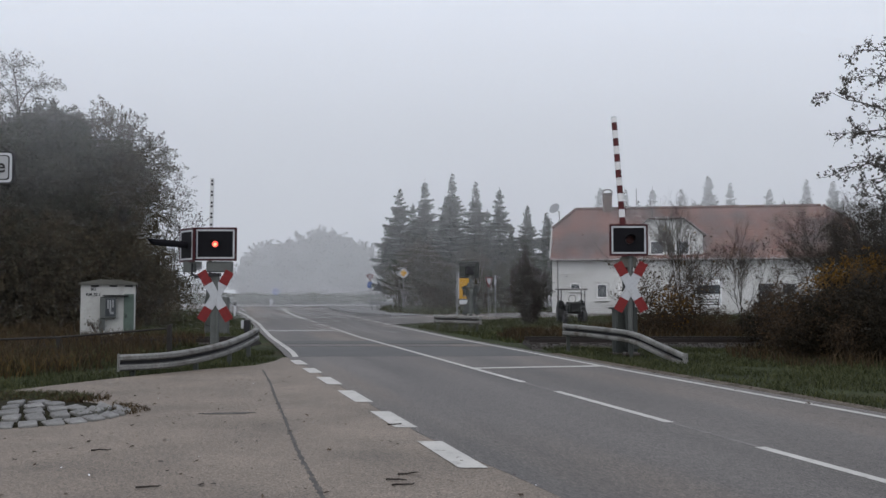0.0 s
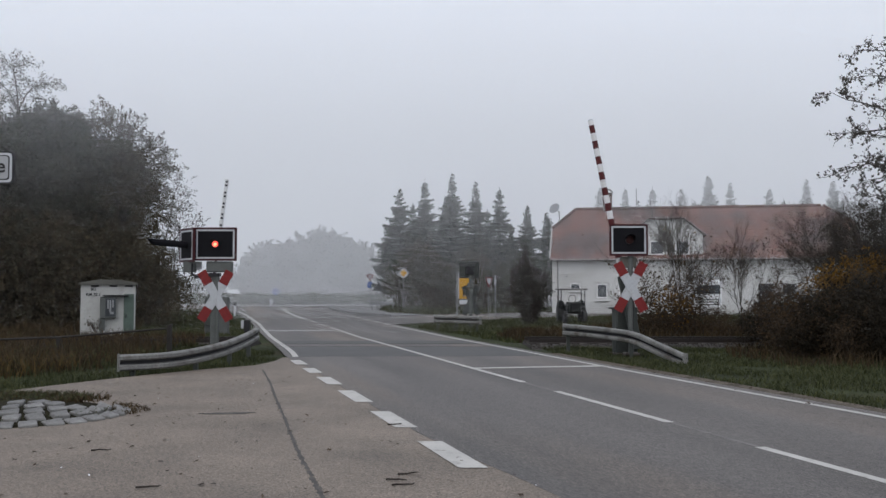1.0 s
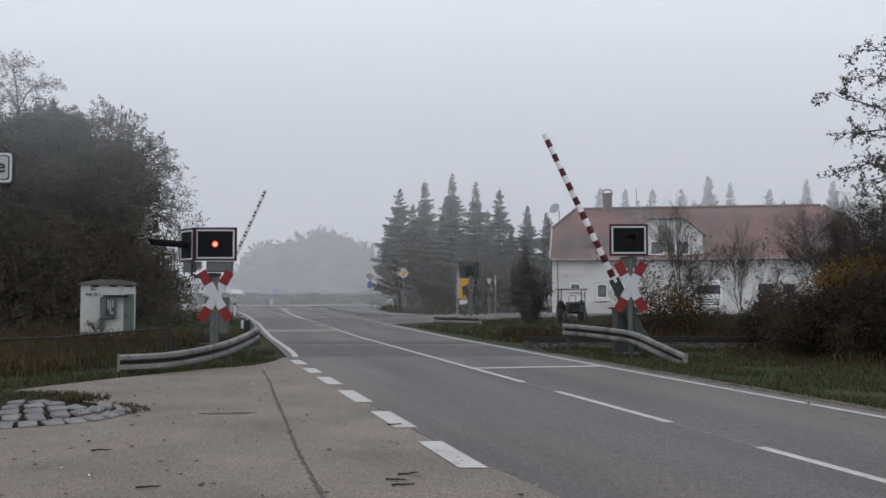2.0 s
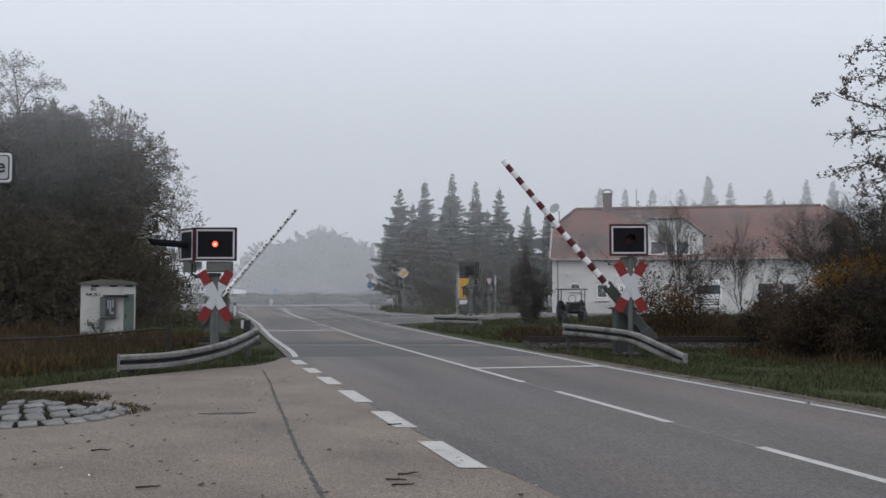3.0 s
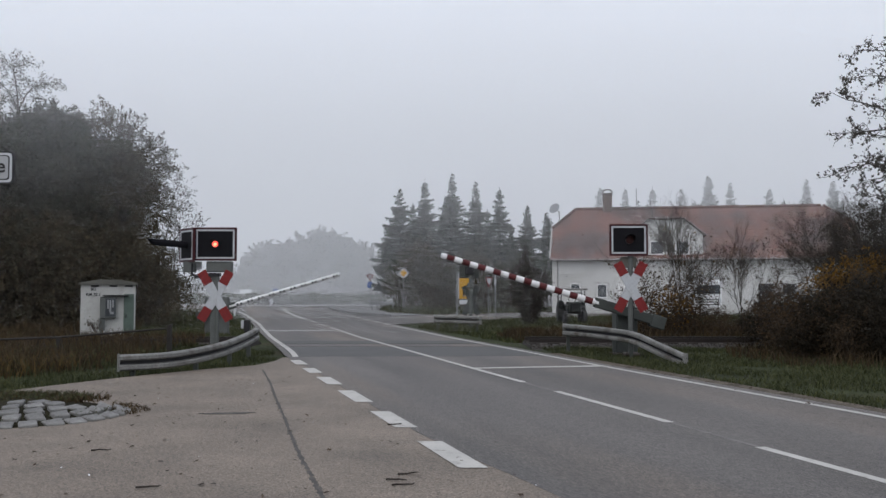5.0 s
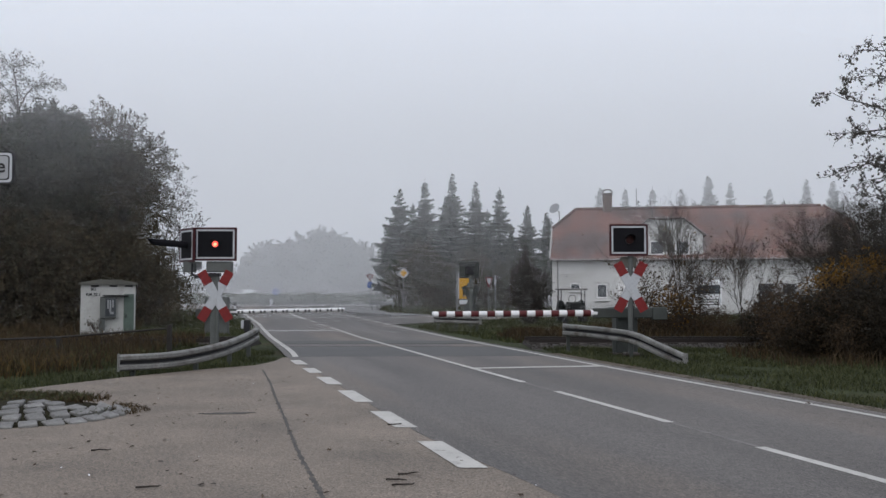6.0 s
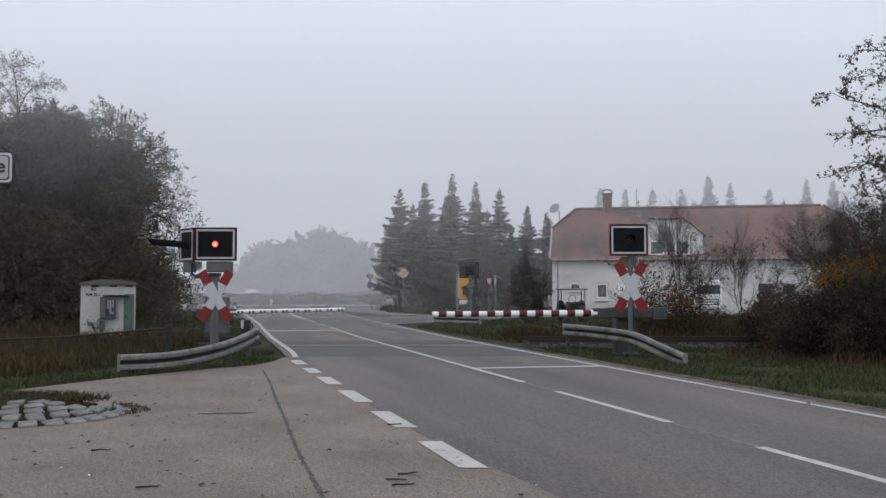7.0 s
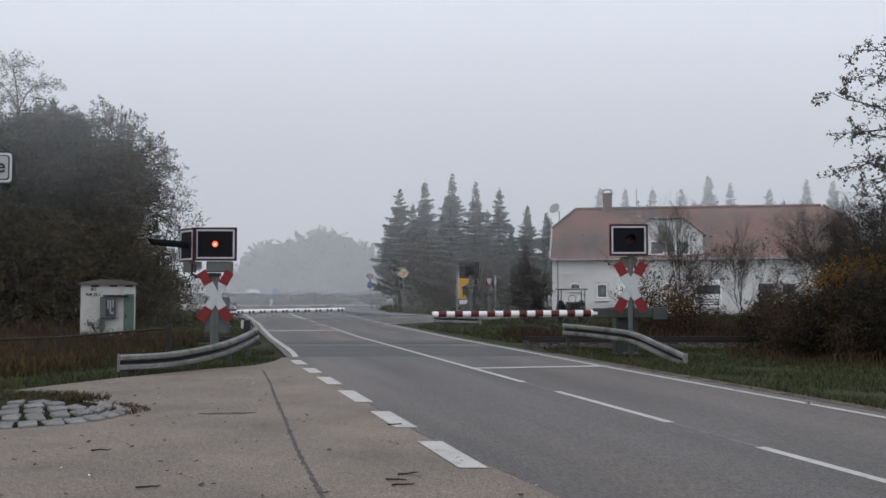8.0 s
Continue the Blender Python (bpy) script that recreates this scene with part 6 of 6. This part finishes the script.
def build_grass():
    left = [(-26, 12.3), (-12, 14.3), (-7.57, 16.1), (-6.49, 18.75), (-5.4, 20.75), (-4.5, 22.1), (-4.35, 24.4), (-5.0, 27.5), (-5.9, 28.6), (-26, 28.6)]
    grass("verge_grass", left, 60000, 0.12, 0.011, M_GRASS, 101, "short damp green grass along the road verge", 0.7, 0.35)
    weeds = [(-26, 14.5), (-12, 16.4), (-8.4, 18.9), (-7.5, 20.6), (-7.9, 23.0), (-8.3, 28.6), (-26, 28.6)]
    grass("dry_weeds", weeds, 20000, 0.38, 0.011, M_DRY, 102, "tall brown withered weeds by the track", 0.4, 0.7)
    grass("golden_weeds", [(-26, 14.2), (-12, 16.0), (-8.8, 18.4), (-8.0, 20.2), (-8.6, 22.0), (-14, 22.0), (-26, 20.0)], 15000, 0.32, 0.011, M_GOLD, 116, "golden withered grass behind the green verge", 0.45, 0.6)
    grass("verge_grass", weeds, 9000, 0.26, 0.012, M_GRASS, 117, "green grass among the withered weeds", 0.5, 0.4)
    grass("verge_grass", [(-40, 32.5), (-7.0, 32.5), (-7.4, 36.5), (-9.2, 43), (-11, 50), (-16, 66), (-40, 66)], 60000, 0.22, 0.03, M_GRASS, 103, "green grass beyond the tracks")
    grass("dry_weeds", [(-30, 32.6), (-14.0, 32.6), (-14.2, 38), (-13.6, 41), (-14, 44), (-30, 44)], 7000, 0.5, 0.022, M_DRY, 104, "brown withered weeds below the trees", 0.4, 0.8)
    grass("dry_weeds", [(-26, 28.6), (-7.6, 28.6), (-8.2, 32.6), (-26, 32.6)], 9000, 0.34, 0.013, M_DRY, 113, "brown withered weeds growing over the track", 0.45, 0.3, 0.12)
    grass("verge_grass", [(-9.5, 28.6), (-6.3, 28.6), (-6.6, 29.6), (-9.5, 29.6)], 1500, 0.2, 0.012, M_GRASS, 114, "green grass beside the track", 0.6)
    grass("verge_grass", [(3.2, 28.5), (24, 28.5), (24, 29.0), (3.0, 29.0)], 7000, 0.12, 0.012, M_GRASS, 115, "green grass along the ballast edge", 0.6)
    right = [(8.2, 8.0), (6.5, 13.0), (5.95, 15.4), (5.2, 18.6), (4.15, 22.8), (3.3, 26.5), (2.95, 28.6), (24, 28.6), (24, 8)]
    grass("verge_grass", right, 75000, 0.11, 0.011, M_GRASS, 105, "short damp green grass along the road verge", 0.7, 0.35)
    grass("dry_weeds", [(8.2, 21.5), (7.6, 24.5), (8.6, 28.6), (16, 28.6), (16, 21.5), (11, 20.5)], 3000, 0.34, 0.012, M_DRY, 106, "tall brown withered weeds before the brambles", 0.4, 0.5)
    grass("verge_grass", [(2.4, 32.6), (0.9, 38.5), (-1.2, 44.6), (-0.2, 48.5), (3.5, 54.0), (12, 60), (40, 64), (40, 32.6)], 60000, 0.2, 0.03, M_GRASS, 107, "green grass beyond the tracks")
    grass("dry_weeds", [(5.6, 33.0), (5.4, 38), (8, 42), (24, 44), (24, 33)], 14000, 0.5, 0.018, M_DRY, 108, "tall brown withered weeds before the farmyard", 0.35, 0.5)
    grass("dry_weeds", [(2.6, 33.0), (2.0, 36.5), (5.4, 38), (5.6, 33)], 2500, 0.4, 0.02, M_DRY, 109, "brown withered grass beside the track", 0.4, 0.5)
    bm = bmesh.new()
    prism(bm, [(93.0, 0.4), (94.5, 1.45), (96.5, 1.6), (98.6, 0.5)], "x", 70, Matrix.Translation((-76, 0, 0)))
    tagged(part("far_bank", bm, M_GROUND), "low grassy bank behind the far junction", "bank", kind="structure")
    grass("far_grass", [(-60, 93.6), (-6.2, 93.6), (-6.2, 94.4), (-60, 94.4)], 16000, 0.5, 0.06, M_GRASS, 110, "green grass on the far bank", 0.5, 0.0, 0.3)
    grass("far_grass", [(-60, 94.4), (-6.2, 94.4), (-6.2, 96.4), (-60, 96.4)], 9000, 0.3, 0.06, M_GRASS, 112, "green grass on the far bank", 0.5, 0.0, 0.82)
    grass("far_grass", [(-5.3, 80), (-4.7, 70), (-3.9, 66), (-1.6, 63.6), (0, 64), (10, 71), (10, 78), (-5, 82)], 18000, 0.25, 0.05, M_GRASS, 111, "green grass round the spruces")


build_grass()


def litter(name, poly, n, size, material, seed, label):
    """Flat scraps, curled a little, lying on the asphalt."""
    rng = np.random.default_rng(seed)
    p = scatter(poly, n, rng)
    n = len(p)
    a = rng.uniform(0, 6.283, n)
    s = size * rng.uniform(0.4, 1.5, n)
    u = np.stack([np.cos(a), np.sin(a), rng.uniform(-0.1, 0.35, n)], 1) * s[:, None]
    w = np.stack([-np.sin(a), np.cos(a), rng.uniform(-0.1, 0.35, n)], 1) * (s * rng.uniform(0.3, 0.8, n))[:, None]
    c = np.stack([p[:, 0], p[:, 1], np.full(n, 0.012)], 1)
    v = np.stack([c - u, c + w, c + u, c - w], 1).reshape(-1, 3)
    v[:, 2] = np.maximum(v[:, 2], 0.003)
    return tagged(raw(name, v.tolist(), np.arange(4 * n).reshape(n, 4).tolist(), material), label, "litter", kind="stuff")


near = [(-7.0, 7.0), (-7.0, 15.5), (-5.5, 19.5), (-4.2, 22), (0.5, 9), (3, 5), (-3, 5)]
litter("fallen_leaves", near, 620, 0.026, M_LITTER, 121, "small dark fallen leaves strewn over asphalt")
litter("pale_scraps", near, 26, 0.022, M_SIGNFACE, 122, "small pale scraps lying on the asphalt")
litter("fallen_leaves", [(0.8, 8), (-3.5, 23), (3.0, 22), (5.8, 10), (6, 5), (2, 5)], 28, 0.02, M_LITTER, 123, "small dark fallen leaves strewn over asphalt")
litter("fallen_leaves", [(3.9, 21.8), (5.4, 14), (6.3, 14), (4.4, 22.2)], 160, 0.03, M_LITTER, 124, "small dark fallen leaves along the road edge")


def build_twigs():
    spots = ((-0.33, 8.62, 22), (-0.42, 8.34, -12), (-0.35, 8.12, 6), (-3.62, 9.9, 10), (-2.53, 8.02, 4), (-4.85, 10.0, 2), (-0.62, 11.9, 20))
    rng = np.random.default_rng(131)
    for x, y, a in spots:
        def make(b):
            p = Vector((-0.09, 0, 0.012))
            for k in range(4):
                q = p + Vector((0.045, rng.normal() * 0.012, rng.uniform(-0.003, 0.004)))
                rod(b, p, q, 0.010 - 0.001 * k, 0.009 - 0.001 * k, 5)
                if k % 2:
                    rod(b, q, q + Vector((0.02, rng.choice((-1, 1)) * 0.03, 0.004)), 0.006, 0.003, 5)
                p = q
        t = one("twig", make, M_TWIG, None, "", pose(x, y, 0, 0, 0, a))
        tagged(t, "short dark rotten twig lying on asphalt", "twig", "twigs")


build_twigs()


# ---- cobbled island tip ----
def build_island():
    """A low mound paved with rough setts, rising from its rim, grass behind."""
    edge = smooth_line([(-9.5, 10.75), (-7.0, 11.2), (-5.5, 11.5), (-4.85, 11.85), (-4.5, 12.3), (-4.35, 12.9), (-4.5, 13.5), (-5.0, 14.1), (-5.8, 14.5), (-7.0, 14.8), (-9.5, 14.9)], 0.05)
    rise = lambda d: 0.20 * (1 - (1 - min(d, 1.2) / 1.2) ** 1.6)
    t = thing("cobbled_island", pose(0, 0, 0), "traffic island mound paved with granite setts in mossy joints", "traffic island", kind="structure")
    n = len(edge)

    def inward(i, off):
        d = (Vector(edge[min(i + 1, n - 1)]) - Vector(edge[max(i - 1, 0)])).normalized()
        return Vector(edge[i]) + Vector((-d.y, d.x)) * off, d
    rings = (0.0, 0.12, 0.3, 0.5, 0.75, 1.0, 1.2)
    verts, faces = [], []
    idx = list(range(0, n, 3))
    for off in rings:
        for i in idx:
            p, d = inward(i, min(off, 0.85 * (Vector(edge[i]) - Vector((min(edge[i][0], -5.7), 12.95))).length))
            verts.append((p.x, p.y, rise(off) - 0.022))
    m = len(idx)
    for j in range(len(rings) - 1):
        faces += [(j * m + i, j * m + i + 1, (j + 1) * m + i + 1, (j + 1) * m + i) for i in range(m - 1)]
    faces.append(tuple((len(rings) - 1) * m + i for i in range(m)))
    tagged(raw("bedding", verts, faces, M_SOIL, t), "dark mossy joint soil")
    rng = np.random.default_rng(141)
    meshes = []
    for k in range(6):
        b = bmesh.new()
        bmesh.ops.create_cube(b, size=1, matrix=Matrix.Diagonal((0.208 + 0.018 * (k % 3), 0.200, 0.08, 1)))
        for v in b.verts:
            v.co += Vector(rng.normal(size=3)) * 0.010
            if v.co.z > 0:
                v.co.x *= 0.96
                v.co.y *= 0.95
        bmesh.ops.bevel(b, geom=list(b.edges), offset=0.012, segments=1, affect="EDGES")
        me = bpy.data.meshes.new("sett")
        b.to_mesh(me)
        b.free()
        me.materials.append(M_COBBLE)
        meshes.append(me)
    for row in range(5):
        off = 0.12 + 0.245 * row
        tilt = math.atan2(rise(off + 0.05) - rise(off - 0.05), 0.1)
        last = None
        for i in range(1, n - 1):
            p, d = inward(i, off)
            if p.x < -7.6 or p.y > 13.75 or (p.y > 12.95 and p.x < -4.95) or (row > 2 and p.x < -5.75) or (row > 1 and p.x < -6.2):
                continue
            if last is not None and (p - last).length < 0.268 + rng.uniform(0, 0.025):
                continue
            last = p
            if rng.uniform() < 0.05:
                continue
            o = new("sett", meshes[int(rng.integers(6))])
            o.parent = t
            turn = Matrix.Rotation(tilt, 4, Vector((d.x, d.y, 0))) @ Matrix.Rotation(math.atan2(d.y, d.x) + rng.normal() * 0.06, 4, "Z")
            o.matrix_basis = Matrix.Translation((p.x, p.y, rise(off) - 0.022 + rng.normal() * 0.004)) @ turn
    grass("island_grass", [(-9.0, 12.6), (-6.4, 12.6), (-5.7, 12.9), (-5.2, 13.3), (-5.0, 13.7), (-5.7, 14.2), (-6.6, 14.5), (-9.0, 14.6)], 7000, 0.09, 0.008, M_GRASS, 142, "tufts of grass on the cobbled island", 0.7, 0.5, 0.19)
    grass("withered_tufts", [(-9.0, 12.8), (-5.5, 12.8), (-4.9, 13.2), (-4.8, 13.6), (-5.7, 14.2), (-9.0, 14.5)], 2600, 0.10, 0.008, M_DRY, 145, "withered brown grass on the cobbled island", 0.7, 0.5, 0.19)
    grass("moss_tufts", [(-7.4, 11.25), (-5.4, 11.7), (-4.9, 12.0), (-4.6, 12.5), (-4.55, 13.0), (-5.6, 13.0), (-7.4, 12.6)], 500, 0.03, 0.006, M_GRASS, 144, "tiny moss tufts in the sett joints", 0.7, 0.6, 0.14)
    grass("withered_tufts", [(-4.6, 12.8), (-4.3, 12.8), (-4.1, 13.3), (-4.5, 13.8), (-5.0, 14.2), (-4.8, 13.4)], 350, 0.045, 0.007, M_DRY, 143, "withered brown grass at the island tip", 0.7, 0.0, 0.07)


build_island()

# ---- what moves ----
def motions():
    """The barrier arms come down while added flaps hide and bare the two red lenses in turn."""
    right = ((0, 85.7), (0.4, 85.5), (0.6, 84.0), (1.0, 78.7), (1.5, 71.6), (2.2, 61.5), (3.0, 50.0), (3.5, 42.2), (4.0, 34.0), (4.5, 25.8), (4.7, 22.2), (5.3, 10.6), (5.75, 0.8), (5.85, -0.3), (8.0, -0.3))
    left = ((0, 89.4), (0.4, 89.2), (0.6, 87.9), (1.0, 83.2), (1.5, 74.6), (2.2, 63.2), (3.0, 50.8), (3.5, 43.2), (4.0, 34.9), (4.5, 26.0), (4.7, 22.1), (5.3, 10.5), (5.75, 1.8), (5.85, 1.2), (8.0, 1.2))
    walk(arm_right, [(t, pose(0, 0, 1.14, 0, a, 0)) for t, a in right])
    walk(arm_left, [(t, pose(0, 0, 0.93, 0, -a, 0)) for t, a in left])
    walk(far_car, [(t, pose(x, 128, lift(128) - 0.05, 0, 0, -62)) for t, x in ((0.0, -29.5), (1.5, -28.8), (8.0, -26.3))])
    swing = 0.1
    for blade, rest, lit, top in ((blade_right, rest_right, [(0.28 + 0.971 * k, 0.91 + 0.971 * k) for k in range(8)], 0.1064), (blade_left, rest_left, [(-0.10 + 0.971 * k, 0.38 + 0.971 * k) for k in range(9)], 0.0952)):
        away = -88
        rows = []
        for on, off in lit:
            for t, a in ((on - swing / 2, 0), (on + swing / 2, away), (off - swing / 2, away), (off + swing / 2, 0)):
                if 0.02 < t < 7.98:
                    rows.append((t, a))
        first = away if any(on <= 0 < off for on, off in lit) else 0
        last = away if any(on <= 8 < off for on, off in lit) else 0
        rows = [(0.0, first)] + rows + [(8.0, last)]
        walk(blade, [(t, rest @ pose(0, -0.04, top, a, 0, 0)) for t, a in rows])


motions()
